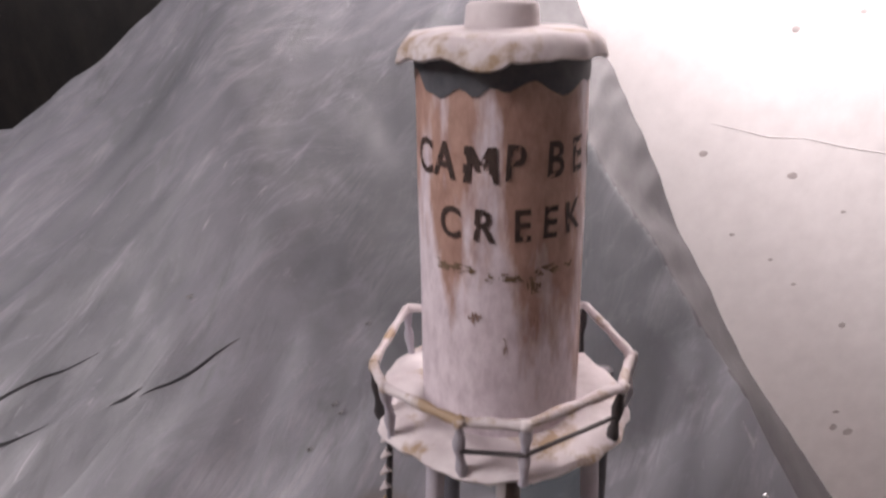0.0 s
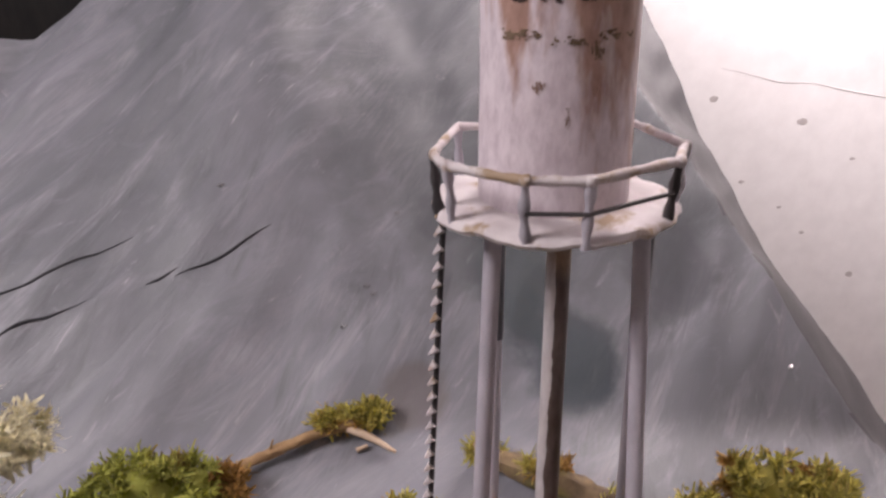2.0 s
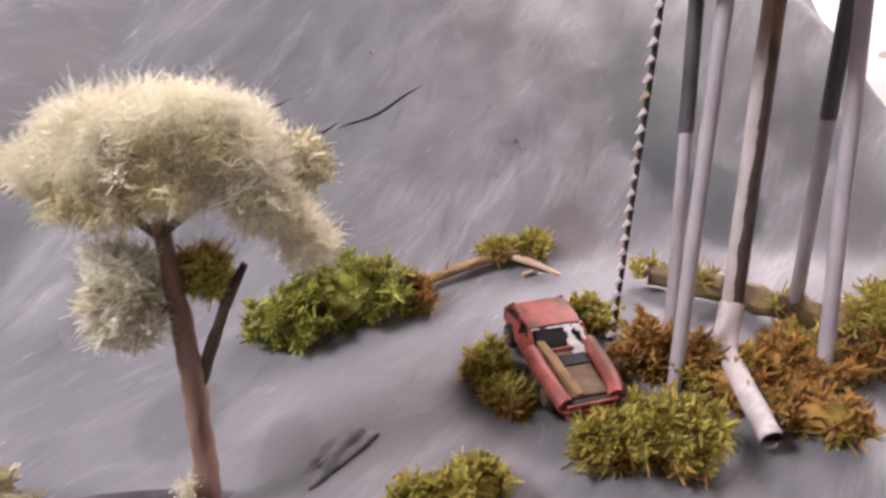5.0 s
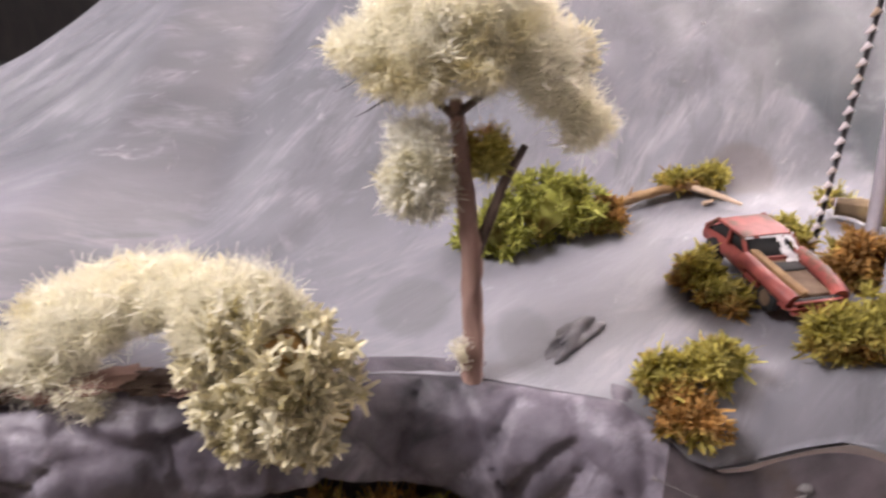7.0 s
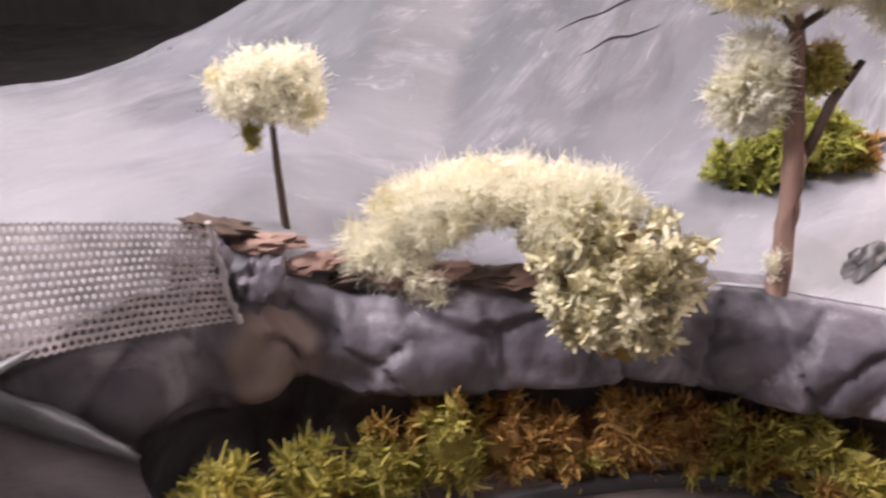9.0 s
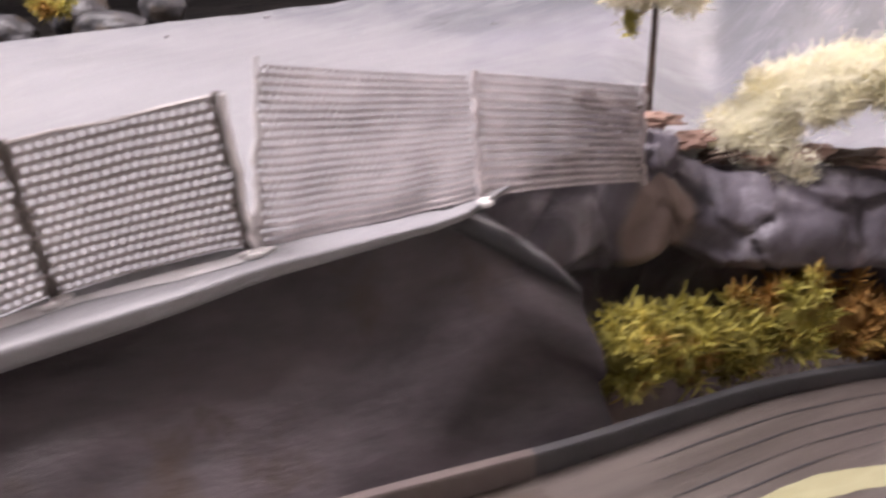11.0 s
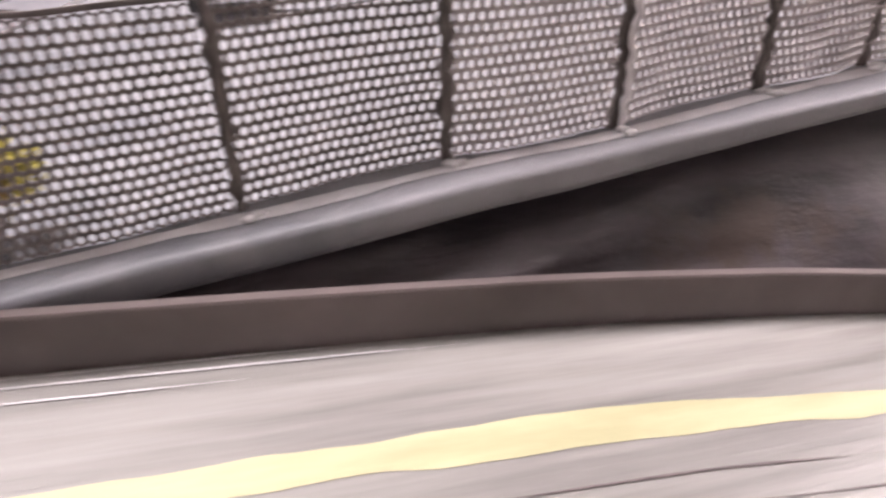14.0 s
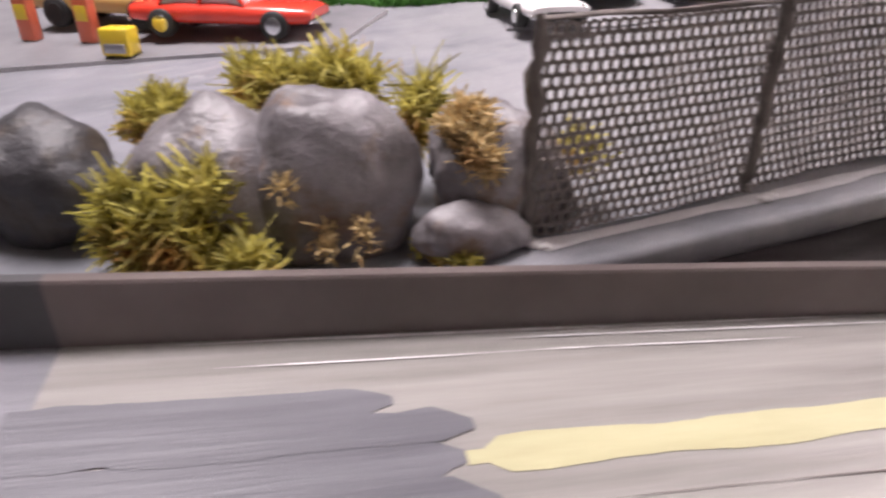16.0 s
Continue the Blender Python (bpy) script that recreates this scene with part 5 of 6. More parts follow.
stone("dark stone behind the glossy one", (-0.80, -0.335, g(-0.80, -0.335, 0.010)), (0.018, 0.014, 0.016), (0, 0, 50), 15, M["stone_dark"])
stone("flat pale grey stone on the black sheet", (-0.700, 0.155, g(-0.7, 0.10, -0.002)), (0.026, 0.014, 0.0105), (0, 0, 15), 17, M["stone_dark"])
stone("round dark grey stone on the black sheet", (-0.688, 0.196, g(-0.69, 0.12, 0.002)), (0.0165, 0.014, 0.016), (0, 0, 0), 19, M["stone_dark"])
stone("dark stone on the black sheet", (-0.745, 0.175, g(-0.72, 0.10, 0.0)), (0.022, 0.017, 0.017), (0, 0, 40), 20, M["stone_dark"])
stone("grey stone on the black sheet", (-0.765, 0.125, g(-0.765, 0.08, -0.002)), (0.024, 0.015, 0.013), (0, 0, 20), 21, M["stone_dark"])
moss("moss_clump", "yellow-green moss growing on the large stones", [(-0.7265, -0.334, g(-0.7265, -0.334, 0.012), 0.013, 0.005, 0.011), (-0.711, -0.331, g(-0.711, -0.331, 0.007), 0.014, 0.006, 0.007), (-0.715, -0.328, g(-0.715, -0.328, 0.020), 0.006, 0.005, 0.006)], M["moss"], 3200, 61, 0.0021, 0.0013, 1.2)
moss("moss_clump", "olive moss on top of the covered stone", [(-0.742, -0.310, g(-0.742, -0.31, 0.026), 0.010, 0.007, 0.005)], M["moss"], 1200, 62, 0.0022, 0.0011, 0.7)
moss("moss_clump", "yellow-green moss along the backs of the stones", [(-0.724, -0.292, g(-0.724, -0.292, 0.031), 0.011, 0.006, 0.005), (-0.709, -0.284, g(-0.709, -0.284, 0.030), 0.010, 0.006, 0.006)], M["moss"], 1800, 63, 0.0020, 0.0012, 1.2)
moss("moss_clump", "olive moss sprig behind the stones", [(-0.690, -0.276, g(-0.69, -0.276, 0.022), 0.004, 0.004, 0.008)], M["moss"], 260, 64, 0.0030, 0.0010, 1.2)
moss("moss_clump", "straw-coloured curled moss on the brown stone", [(-0.671, -0.289, g(-0.671, -0.289, 0.027), 0.0060, 0.005, 0.0045), (-0.667, -0.292, g(-0.667, -0.292, 0.021), 0.0042, 0.0035, 0.005)], M["straw"], 1500, 65, 0.0014, 0.0008, 0.8)
moss("moss_clump", "olive moss behind the fence end", [(-0.652, -0.268, g(-0.652, -0.268, 0.016), 0.005, 0.004, 0.005)], M["moss"], 260, 66, 0.0026, 0.0009)
moss("moss_clump", "green moss among the stones on the black sheet", [(-0.735, 0.145, g(-0.735, 0.09, 0.016), 0.018, 0.01, 0.009)], M["moss"], 700, 67)
moss("moss_clump", "ochre moss crumbs stuck to the large stone", [(-0.6905, -0.3185, g(-0.6905, -0.3185, 0.010), 0.0030, 0.0016, 0.0030), (-0.6830, -0.3140, g(-0.6830, -0.3140, 0.011), 0.0016, 0.0014, 0.0035), (-0.7000, -0.3200, g(-0.7000, -0.3200, 0.022), 0.0040, 0.0018, 0.0022)], M["straw"], 200, 71, 0.0011, 0.0007, 0.9)
moss("moss_clump", "yellow-green moss rim under the small flat stone", [(-0.6690, -0.3020, g(-0.669, -0.302, 0.0012), 0.0080, 0.0016, 0.0010)], M["moss"], 260, 72, 0.0012, 0.0008, 0.5)
moss("shrub", "dark green shrub behind the parked cars", [(-0.735, -0.015, g(-0.735, -0.015, 0.014), 0.022, 0.014, 0.016), (-0.775, -0.03, g(-0.775, -0.03, 0.014), 0.022, 0.014, 0.016)], M["lawn"], 1800, 68, 0.006, 0.0014, 0.5, "shrub")
for label, x, y, r, k in (("crumpled fold of the painted sheet", -0.131, 0.100, (0.015, 0.0050, 0.0060), 33), ("rocky lump of painted sheet behind the fence", -0.352, 0.010, (0.010, 0.012, 0.010), 37), ("rocky lump of painted sheet at the fence's end", -0.335, 0.018, (0.009, 0.008, 0.012), 39)):
    ob = stone(label, (x, y, land(x, y)), r, (0, 0, 20 + k), k, M["yard"] if k == 33 else M["bank"], 0.6)
    ob["category"], ob["group"] = "lump", "lumps on the bank"

# ---- cars ----
def loft(sections, sides=16, power=3.2):
    """Rounded-box sections (x, half width, low, high) joined into a closed bmesh."""
    bm = bmesh.new()
    rings = []
    for x, w, lo, hi in sections:
        ring = []
        for k in range(sides):
            a = 2 * math.pi * (k + 0.5) / sides
            c, s = math.cos(a), math.sin(a)
            yy = w * math.copysign(abs(c) ** (2 / power), c)
            zz = (lo + hi) / 2 + (hi - lo) / 2 * math.copysign(abs(s) ** (2 / power), s)
            ring.append(bm.verts.new((x, yy, zz)))
        rings.append(ring)
    for a, b in zip(rings, rings[1:]):
        for k in range(sides):
            bm.faces.new((a[k], a[(k + 1) % sides], b[(k + 1) % sides], b[k]))
    bm.faces.new(rings[0][::-1])
    bm.faces.new(rings[-1])
    return bm


def wheel(x, y, r, w, parent, rim):
    side = 1 if y > 0 else -1
    tyre = part("wheel", tube([(x, y - w / 2, r), (x, y - w / 2 + w * 0.12, r), (x, y + w / 2 - w * 0.12, r), (x, y + w / 2, r)], [r * 0.9, r, r, r * 0.9], 20), M["tyre"], parent)
    part("rim", tube([(x, y + side * (w / 2 - 0.0002), r), (x, y + side * (w / 2 + 0.0003), r), (x, y + side * (w / 2 + 0.0005), r)], [r * 0.62, r * 0.58, r * 0.2], 16), rim, tyre, "bright hubcap")


def car(label, at, yaw, body, roof=None, size=(0.074, 0.030, 0.021), style="saloon", glass=None, tip=(0, 0), trim=None, category="toy car", bonnet=None):
    L, W, H = size
    t = thing("toy_car", label, category, pose(*at, tip[0], tip[1], yaw), "toy cars")
    glass, roof, trim = glass or M["glass"], roof or body, trim or M["chrome"]
    lo, belt = H * 0.2, H * 0.60
    h = L / 2
    sec = [(-h, W * 0.36, lo * 1.7, belt * 0.86), (-h * 0.97, W * 0.44, lo * 1.2, belt * 0.96), (-h * 0.7, W * 0.49, lo, belt * 1.02), (-h * 0.2, W * 0.5, lo, belt), (h * 0.25, W * 0.5, lo, belt), (h * 0.62, W * 0.49, lo, belt * 0.97), (h * 0.93, W * 0.465, lo * 1.15, belt * 0.91), (h, W * 0.42, lo * 1.4, belt * 0.82)]
    part("body", loft(sec), body, t)
    front, back = (h * 0.30, -h * 0.62) if style != "van" else (h * 0.72, -h * 0.94)
    top_f, top_b = (h * 0.10, -h * 0.44) if style != "van" else (h * 0.55, -h * 0.9)
    cab = [(back, W * 0.42, belt * 0.8, belt * 1.0), (back + (top_b - back) * 0.4, W * 0.42, belt * 0.8, belt + (H - belt) * 0.55), (top_b, W * 0.39, belt * 0.8, H), (top_f, W * 0.39, belt * 0.8, H), (front - (front - top_f) * 0.35, W * 0.42, belt * 0.8, belt + (H - belt) * 0.5), (front, W * 0.42, belt * 0.8, belt * 1.0)]
    part("cabin_glass", loft(cab, 16, 4.0), glass, t)
    part("roof", loft([(top_b - h * 0.04, W * 0.37, H - H * 0.05, H + 0.0003), (top_b, W * 0.40, H - H * 0.07, H + 0.0006), (top_f, W * 0.40, H - H * 0.07, H + 0.0006), (top_f + h * 0.04, W * 0.37, H - H * 0.05, H + 0.0003)]), roof, t)
    for s in (-1, 1):
        for a, b in (((front, W * 0.43 * s, belt * 0.95), (top_f, W * 0.385 * s, H * 0.97)), ((back, W * 0.43 * s, belt * 0.95), (top_b, W * 0.385 * s, H * 0.97)), (((top_f + top_b) / 2, W * 0.437 * s, belt * 0.95), ((top_f + top_b) / 2, W * 0.393 * s, H * 0.97))):
            part("pillar", tube([a, b], [0.0009, 0.0008], 6), body, t)
        for x in (h * 0.62, -h * 0.60):
            wheel(x, W * 0.45 * s, H * 0.245, W * 0.17, t, trim)
        bm = bmesh.new()
        ellipsoid(bm, (h * 0.955, W * 0.33 * s, belt * 0.72), (0.0014, 0.0024, 0.0018), (0, 0, 0), 0, 1, 2)
        part("headlight", bm, M["chrome"], t, "bright round headlight")
        bm = bmesh.new()
        box(bm, (-h * 0.985, W * 0.30 * s, belt * 0.72), (0.0012, 0.004, 0.002), (0, 0, 0), 0.0003)
        part("tail_light", bm, M["red"], t, "small red tail light")
    for x in (h * 0.99, -h * 0.99):
        part("bumper", box(bmesh.new(), (x, 0, lo * 1.5), (0.0016, W * 0.86, 0.0020), (0, 0, 0), 0.0005), trim, t)
    if bonnet:
        part("bonnet", loft([(h * 0.36, W * 0.34, belt * 0.85, belt * 1.03), (h * 0.6, W * 0.34, belt * 0.8, belt * 1.01), (h * 0.88, W * 0.31, belt * 0.7, belt * 0.90)]), bonnet, t, "orange-red bonnet")
    part("grille", box(bmesh.new(), (h * 0.985, 0, belt * 0.55), (0.0012, W * 0.42, 0.0026), (0, 0, 0), 0.0003), M["tyre"], t, "dark grille slot")
    return t


def wreck():
    x, y = -0.0545, 0.141
    L, W, H = 0.063, 0.0255, 0.0190
    t = thing("toy_car", "rusty red wrecked toy car with gutted engine bay, sunk in moss", "toy car", pose(x, y, land(x, y) + 0.0035, 0, 3, -74), "toy cars")
    h, lo, belt = L / 2, 0.004, 0.0125
    part("body", loft([(-h, W * 0.36, lo * 1.6, belt * 0.86), (-h * 0.95, W * 0.45, lo, belt * 0.98), (-h * 0.2, W * 0.5, lo, belt), (h * 0.12, W * 0.5, lo, belt * 0.98), (h * 0.16, W * 0.5, lo, belt * 0.66), (h * 0.9, W * 0.44, lo, belt * 0.62), (h, W * 0.40, lo * 1.3, belt * 0.6)]), M["rust_red"], t)
    for s in (-1, 1):
        q = [(h * 0.06, W * 0.45 * s, belt * 0.95), (h * 0.4, W * 0.455 * s, belt * 0.92), (h * 0.75, W * 0.43 * s, belt * 0.85), (h * 0.96, W * 0.37 * s, belt * 0.72)]
        part("wing", tube(path(q, 12), [0.0030] * 12, 10, True, 0.1, 3), M["rust_red"], t)
    part("engine_bay", box(bmesh.new(), (h * 0.5, -W * 0.02, belt * 0.72), (h * 0.76, W * 0.66, 0.0026), (0, 3, 0), 0.0006), M["rust"], t, "brown rusted engine bay")
    part("beam", box(bmesh.new(), (h * 0.42, -W * 0.20, belt * 0.92), (h * 0.95, W * 0.13, 0.0026), (0, 7, 8), 0.0006), M["twig"], t, "ochre beam across the bay")
    part("bay_hole", box(bmesh.new(), (h * 0.30, W * 0.12, belt * 0.84), (h * 0.20, W * 0.40, 0.0016), (0, 0, 0), 0.0004), M["tyre"], t)
    top_f, top_b = -h * 0.10, -h * 0.62
    part("roof", loft([(top_b - h * 0.1, W * 0.40, H * 0.80, H * 0.94), (top_b, W * 0.42, H * 0.88, H * 1.03), (top_f - h * 0.1, W * 0.42, H * 0.90, H * 1.04), (top_f, W * 0.40, H * 0.90, H * 0.99)]), M["rust_red"], t, "dull red roof")
    part("cabin", loft([(-h * 0.86, W * 0.40, belt * 0.8, belt), (top_b, W * 0.39, belt * 0.8, H * 0.95), (top_f, W * 0.38, belt * 0.8, H * 0.92), (h * 0.12, W * 0.40, belt * 0.7, belt * 0.9)], 16, 4), M["tyre"], t, "dark empty cabin")
    bm = bmesh.new()
    bmesh.ops.create_grid(bm, x_segments=18, y_segments=24, size=0.5)
    for v in bm.verts:
        a, b = v.co.x + 0.5, v.co.y
        v.co = Vector((top_f + 0.001 + a * h * 0.30, b * W * 0.80, H * 0.99 - a * (H * 0.42) + 0.0007 * fbm(a * 5, b * 5, 1, 2)))
    bmesh.ops.delete(bm, geom=[f for f in bm.faces if (f.calc_center_median().y < W * 0.10 and f.calc_center_median().x > top_f + h * 0.05) or fbm(f.calc_center_median().x * 300, f.calc_center_median().y * 300, 3, 2) > 0.10], context="FACES")
    part("torn_windscreen", bm, M["white_car"], t, "torn white windscreen film")
    for s in (-1, 1):
        part("pillar", tube([(h * 0.12, W * 0.44 * s, belt * 0.9), (top_f, W * 0.40 * s, H * 0.96)], [0.0011, 0.001], 6), M["rust_red"], t)
        part("pillar", tube([(-h * 0.9, W * 0.42 * s, belt * 0.95), (top_b - h * 0.06, W * 0.40 * s, H * 0.95)], [0.0012, 0.001], 6), M["rust_red"], t)
        part("pillar", tube([(-h * 0.36, W * 0.44 * s, belt * 0.95), (-h * 0.36, W * 0.405 * s, H * 0.95)], [0.001, 0.001], 6), M["rust_red"], t)
        wheel(h * 0.64, W * 0.44 * s, 0.0052, W * 0.16, t, M["rust"])
        wheel(-h * 0.60, W * 0.44 * s, 0.0052, W * 0.16, t, M["rust"])
    for k in range(3):
        part("grille_bar", box(bmesh.new(), (h * 0.985, 0, 0.0045 + 0.0022 * k), (0.0022, W * 0.74, 0.0011), (0, 0, 0), 0.0003), M["rust_red"], t, "brighter red grille bar")
    part("grille", box(bmesh.new(), (h * 0.96, 0, 0.0066), (0.002, W * 0.70, 0.0062), (0, 0, 0), 0.0004), M["tyre"], t)
    part("wing_patch", box(bmesh.new(), (h * 0.80, -W * 0.43, belt * 0.80), (0.008, 0.0035, 0.0030), (0, 10, 12), 0.0009), M["chrome"], t, "bare shiny metal corner")
    return t


wreck()

# ---- the yard ----
def slab(name, outline, rise, material, label, category, side=None):
    """A thin raised slab that follows the lie of the land."""
    bm = bmesh.new()
    top = [bm.verts.new((x, y, land(x, y) + rise)) for x, y in outline]
    low = [bm.verts.new((x, y, land(x, y) - 0.004)) for x, y in outline]
    bm.faces.new(top)
    n = len(outline)
    for k in range(n):
        bm.faces.new((top[k], low[k], low[(k + 1) % n], top[(k + 1) % n]))
    ob = part(name, bm, material, None, "", False)
    if side:
        ob.data.materials.append(side)
        for p in ob.data.polygons:
            p.material_index = 0 if abs(p.normal.z) > 0.5 else 1
    return tagged(ob, label, category, kind="structure")


slab("pavement_pumps", [(-0.790, -0.172), (-0.912, -0.246), (-1.02, -0.30), (-1.10, -0.19), (-0.95, -0.08), (-0.80, -0.11)], 0.0018, M["yard"], "dark grey forecourt slab with a pale worn edge", "forecourt", M["kerb"])
slab("pavement_parking", [(-0.618, -0.045), (-0.680, -0.105), (-0.728, -0.124), (-0.745, -0.085), (-0.73, -0.035), (-0.685, 0.025), (-0.655, 0.025)], 0.0012, M["sheet"], "thin grey parking slab behind the fence", "parking slab", M["sheet"])


def on(x, y, up=0.0):
    return (x, y, land(x, y) + up)


car("glossy red toy saloon with chrome trim on the forecourt", on(-0.8500, -0.1710, 0.0020), 19, M["red"], size=(0.088, 0.034, 0.026), glass=M["clear_glass"])
car("glossy white toy coupe parked nose to the fence", on(-0.669, -0.042, 0.0015), -40, M["white_car"], size=(0.074, 0.033, 0.022))
car("yellow toy racing car with an orange-red bonnet and roof", on(-0.646, -0.012, 0.0015), -40, M["yellow_car"], M["orange"], size=(0.072, 0.034, 0.019), glass=M["clear_glass"], trim=M["yellow_car"], bonnet=M["orange"])
car("glossy black toy saloon parked beside the white one", on(-0.715, -0.055, 0.0015), -42, M["black_car"], size=(0.072, 0.031, 0.023))
car("pale green-white toy car with dark wheel arches behind the fence", on(-0.722, -0.106, 0.0015), -50, M["white_car"], M["green_car"], size=(0.070, 0.031, 0.021))
car("tan-yellow toy van beside the fuel pumps", on(-0.922, -0.175, 0.0020), 16, M["tan_car"], size=(0.076, 0.034, 0.030), style="van", trim=M["tyre"])


def fuel_pump(x, y):
    t = thing("fuel_pump", "red and yellow toy fuel pump on the forecourt", "fuel pump", pose(*on(x, y, 0.0018), 0, 0, 15), "fuel pumps")
    part("body", box(bmesh.new(), (0, 0, 0.010), (0.0085, 0.006, 0.020), (0, 0, 0), 0.0008), M["orange"], t)
    part("panel", box(bmesh.new(), (0, -0.0032, 0.0135), (0.0060, 0.0008, 0.007), (0, 0, 0), 0.0002), M["yellow_car"], t, "yellow front panel")
    part("top", box(bmesh.new(), (0, 0, 0.0215), (0.0095, 0.007, 0.003), (0, 0, 0), 0.0008), M["red"], t)
    return t


fuel_pump(-0.942, -0.212)
fuel_pump(-0.908, -0.205)


def crate():
    t = thing("crate", "small yellow box with a silver front on the forecourt", "box", pose(*on(-0.874, -0.216, 0.0018), 0, 0, 20))
    part("body", box(bmesh.new(), (0, 0, 0.0065), (0.0135, 0.010, 0.012), (0, 0, 0), 0.001), M["yellow_car"], t)
    part("front", box(bmesh.new(), (0, -0.0053, 0.004), (0.010, 0.001, 0.004), (0, 0, 0), 0.0003), M["silver_car"], t, "silver front plate")
    for dx in (-0.0045, 0.0045):
        part("foot", box(bmesh.new(), (dx, 0, 0.0006), (0.003, 0.008, 0.0018), (0, 0, 0), 0.0003), M["tyre"], t)
    return t


crate()


def lawn_strip():
    rng = np.random.default_rng(9)
    n = 5200
    u, v = rng.uniform(0, 1, n), rng.uniform(0, 1, n)
    x = -0.875 + 0.145 * u + 0.02 * v
    y = -0.135 + 0.075 * u + 0.035 * v
    z = np.array([land(a, b) for a, b in zip(x, y)])
    w = rng.normal(size=(n, 3)) * 0.5 + np.array([0, 0, 1.0])
    vv, ff = blades(np.stack([x, y, z], 1), w, rng.uniform(0.003, 0.006, n), 0.0009, 0.4, 5)
    return tagged(raw("grass", vv, ff, M["lawn"], None, "", False), "bright green strip of model grass", "grass", kind="stuff")


lawn_strip()


# ---- paint, cracks and drips ----
GREYBLUE = surface("grey_brush_strokes", (0.080, 0.080, 0.092), (0.160, 0.160, 0.178), 9, 0.36, 0, 0.3, 0.0012, (1, 16, 1), (0, 0, 41))


def stroke(off, w, x_end, lift):
    """One broad dark brush stroke over the end of the yellow line."""
    verts, m = [], 0
    a, b = nearest(-0.722 - 6 * (lift - 0.0006)), nearest(x_end)
    for i in range(a, b + 1):
        p, o = RIM_LINE[i], OUT[i]
        taper = 1.0 - 0.7 * max(0, (i - b + 2) / 2)
        for d in (off - w * taper / 2 - 0.0010 * fbm(i * 0.4, off * 90), off + w * taper / 2 + 0.0010 * fbm(i * 0.4, off * 90 + 5)):
            q = p + o * d
            verts.append((q[0], q[1], track_z(q[0], q[1]) + lift - 0.0004 if lift > 0.00065 else track_z(q[0], q[1]) + 0.00022))
        m += 1
    faces = [(2 * i, 2 * i + 2, 2 * i + 3, 2 * i + 1) for i in range(m - 1)]
    return tagged(raw("road_patch", verts, faces, GREYBLUE), "broad blue-grey brush stroke across the track", "paint stroke", kind="structure")


def thin_line(x_from, x_to, off, width, material, label, lift=0.00030):
    """A narrow line that keeps its distance from the rim."""
    verts, a, b = [], nearest(x_from), nearest(x_to)
    for i in range(a, b + 1):
        p, o = RIM_LINE[i], OUT[i]
        w = width * max(0.15, 0.7 + 0.8 * fbm(i * 0.09, off * 300)) * min(1, (i - a + 0.3) / 8, (b - i + 0.3) / 8)
        d = off + 0.0005 * fbm(i * 0.04, off * 500)
        for e in (d - w / 2, d + w / 2):
            q = p + o * e
            verts.append((q[0], q[1], track_z(q[0], q[1]) + lift))
    faces = [(2 * i, 2 * i + 2, 2 * i + 3, 2 * i + 1) for i in range(b - a)]
    return tagged(raw("road_line", verts, faces, material), label, "brush line", kind="structure")


for off in (0.0085, 0.0155, 0.0225, 0.0290):
    thin_line(-0.345, -0.150, off, 0.0007, M["rim_dark"], "thin dark groove along the curving track")
for off, x0, x1 in ((0.0480, -0.655, -0.40), (0.0555, -0.64, -0.42), (0.0630, -0.66, -0.36)):
    thin_line(x0, x1, off, 0.0006, M["rim"], "thin brown brush line along the track")
# glints where bed and rim meet, painted as pale lines
for off, x0, x1 in ((0.0010, -0.705, -0.585), (0.0090, -0.700, -0.600), (0.0040, -0.660, -0.560)):
    thin_line(x0, x1, off, 0.0007, M["lip"], "thin pale line at the foot of the rim, a painted glint", 0.00034)
for row in ((0.0215, 0.0080, -0.675, 0.0006), (0.0285, 0.0085, -0.664, 0.0007), (0.0365, 0.0095, -0.668, 0.0006), (0.0460, 0.011, -0.664, 0.0007), (0.0570, 0.0125, -0.668, 0.0006), (0.0700, 0.015, -0.665, 0.0007)):
    stroke(*row)
bm = tube([(0.350, 0.8702, 0.178), (0.382, 0.8702, 0.171), (0.43, 0.8702, 0.158), (0.474, 0.8702, 0.156), (0.53, 0.8702, 0.143), (0.60, 0.8702, 0.130), (0.8, 0.8702, 0.11)], [0.0004, 0.0006, 0.0009, 0.0006, 0.0009, 0.0007, 0.0005], 6)
tagged(part("trim_crack", bm, M["crack"]), "thin grey crack across the white wall", "crack", kind="structure")
rng = random.Random(12)
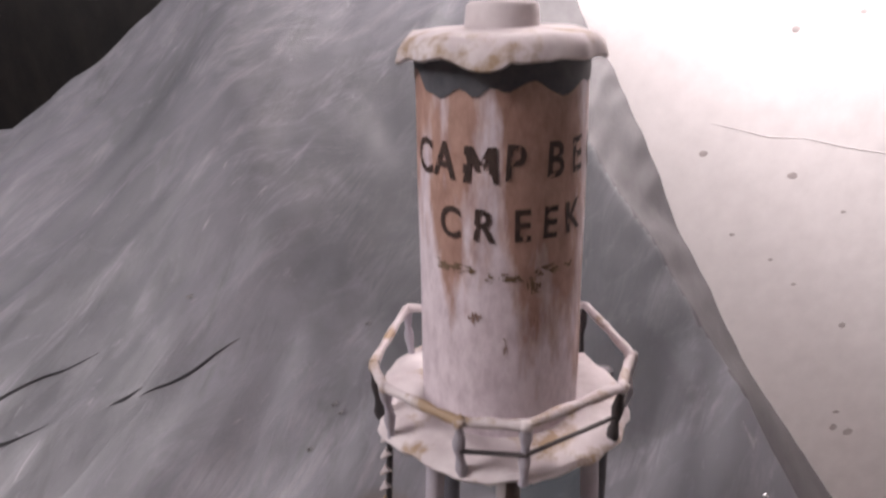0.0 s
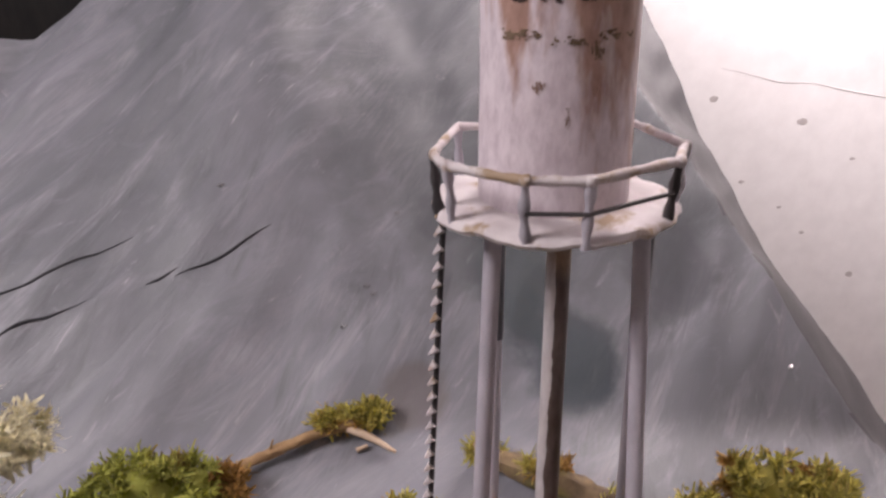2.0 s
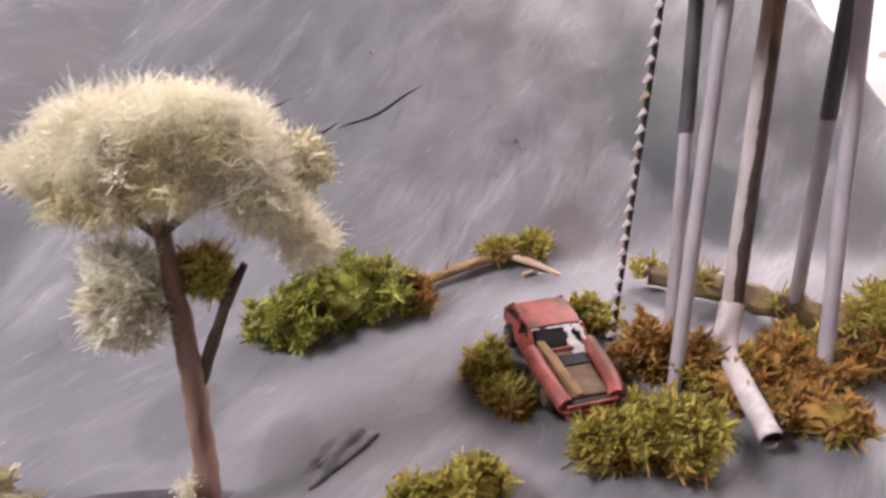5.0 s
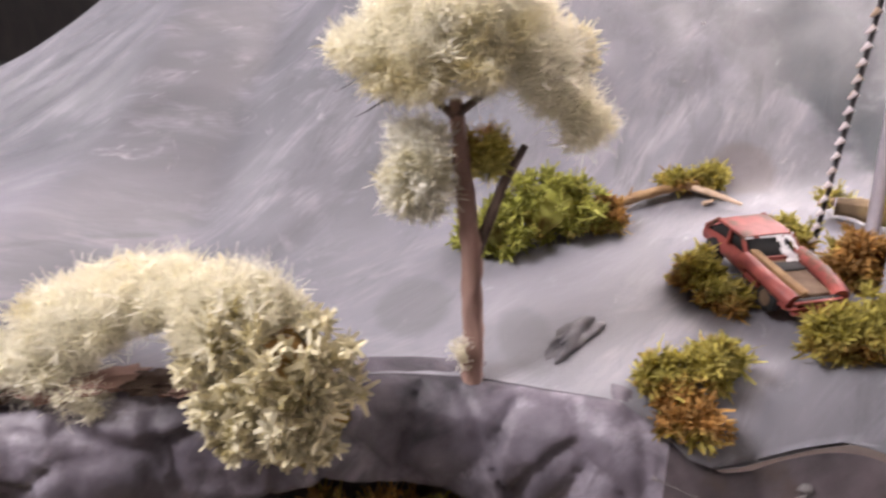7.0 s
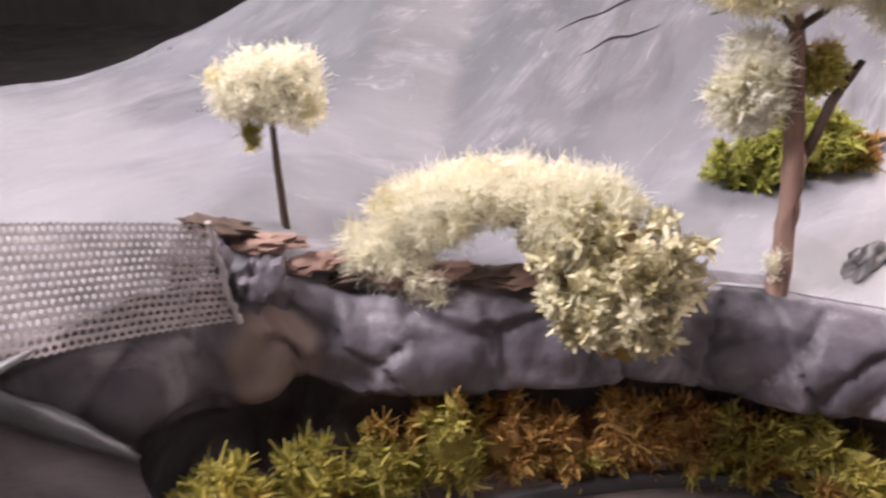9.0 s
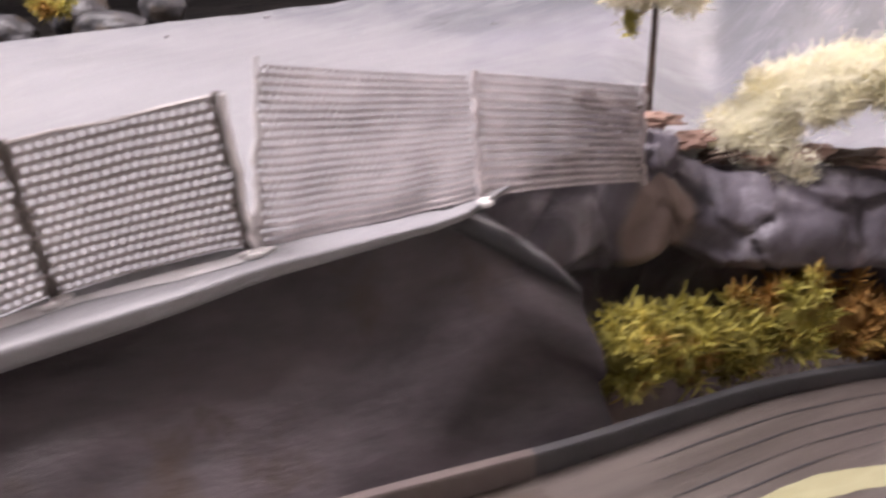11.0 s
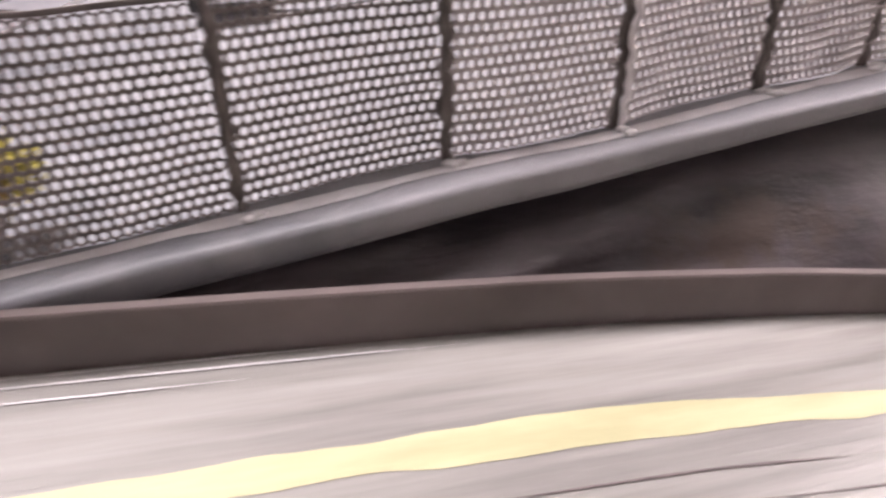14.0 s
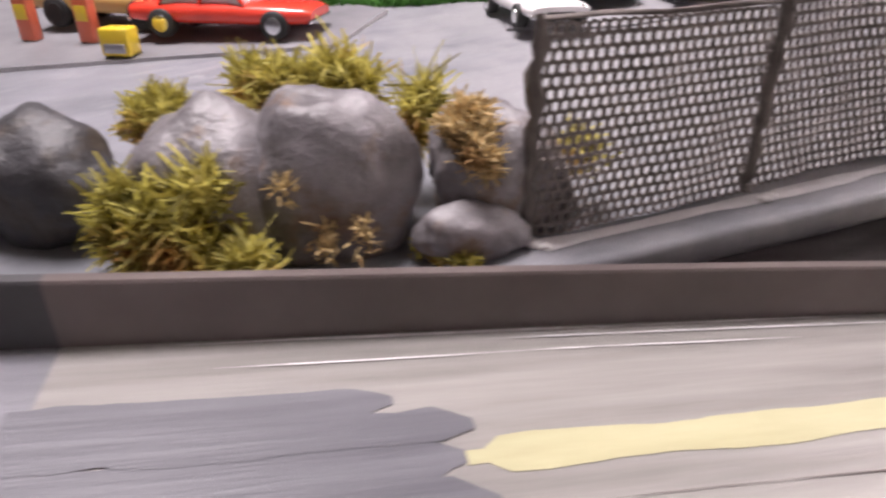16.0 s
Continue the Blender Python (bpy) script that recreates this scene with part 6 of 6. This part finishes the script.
for x, z, r in ((0.442, 0.295, 0.005), (0.345, 0.138, 0.005), (0.470, 0.104, 0.006), (0.584, -0.130, 0.006), (0.607, -0.315, 0.007), (0.523, 0.314, 0.004), (0.632, -0.325, 0.008), (0.606, -0.286, 0.004), (0.40, 0.02, 0.003), (0.55, 0.05, 0.003), (0.50, -0.06, 0.003), (0.46, -0.02, 0.0025), (0.66, -0.05, 0.004), (0.70, -0.2, 0.005)):
    bm = ellipsoid(bmesh.new(), (x, 0.8699, z), (r * rng.uniform(0.8, 1.4), 0.0003, r * 0.8), (0, 0, 0), 0.4, r * 900, 2)
    tagged(part("trim_speck", bm, M["spot"]), "small dark speck on the white wall", "speck", kind="structure")
bm = tube(path([(-0.112, 0.042, land(-0.112, 0.042) + 0.002), (-0.09, 0.05, land(-0.09, 0.05) + 0.0015), (-0.072, 0.055, land(-0.072, 0.055) + 0.0025), (-0.058, 0.060, land(-0.058, 0.06) + 0.002)], 24), [0.00022 + 0.0003 * (k % 7 == 0) for k in range(24)], 6)
tagged(part("glue_strand", bm, M["glue"]), "thin shiny strand of clear glue on the ground", "glue")
for x, y in ((-0.0875, 0.0735), (-0.083, 0.069), (-0.060, 0.061), (-0.008, 0.075)):
    bm = ellipsoid(bmesh.new(), (x, y, land(x, y) + 0.0008), (0.0028, 0.0018, 0.0014), (0, 0, 30), 0.35, x * 100, 2)
    tagged(part("glue_drop", bm, M["glue"]), "clear shiny drop of glue on the ground", "glue", "glue drops")


def crease(points):
    """A thin dark crease in the sheet."""
    q = path(points, 22)
    bm = tube([(x, y, land(x, y) + wrinkle(x, y) + 0.0001) for x, y in q], [0.0009 * math.sin(math.pi * (k + 0.7) / 22.4) for k in range(22)], 6)
    return tagged(part("trim_crease", bm, M["rim_dark"]), "thin dark crease in the painted sheet", "crease", kind="structure")


crease([(-0.263, 0.264), (-0.227, 0.2835), (-0.188, 0.305)])
crease([(-0.247, 0.246), (-0.226, 0.260), (-0.202, 0.272)])
crease([(-0.1605, 0.284), (-0.137, 0.296), (-0.114, 0.311)])
crease([(-0.175, 0.281), (-0.160, 0.288)])
for x, y in ((-0.046, 0.326), (-0.0616, 0.289), (-0.058, 0.286), (-0.0725, 0.271), (-0.144, 0.327), (0.149, 0.249), (-0.489, 0.212), (-0.4226, 0.134), (-0.6135, 0.108), (-0.5685, 0.146)):
    bm = ellipsoid(bmesh.new(), (x, y, land(x, y) + wrinkle(x, y) + 0.0004), (0.0022, 0.0012, 0.0008), (0, 0, 50), 0.35, x * 90, 2)
    tagged(part("glue_drop", bm, M["glue"]), "tiny clear drop of glue on the painted sheet", "glue", "glue drops")
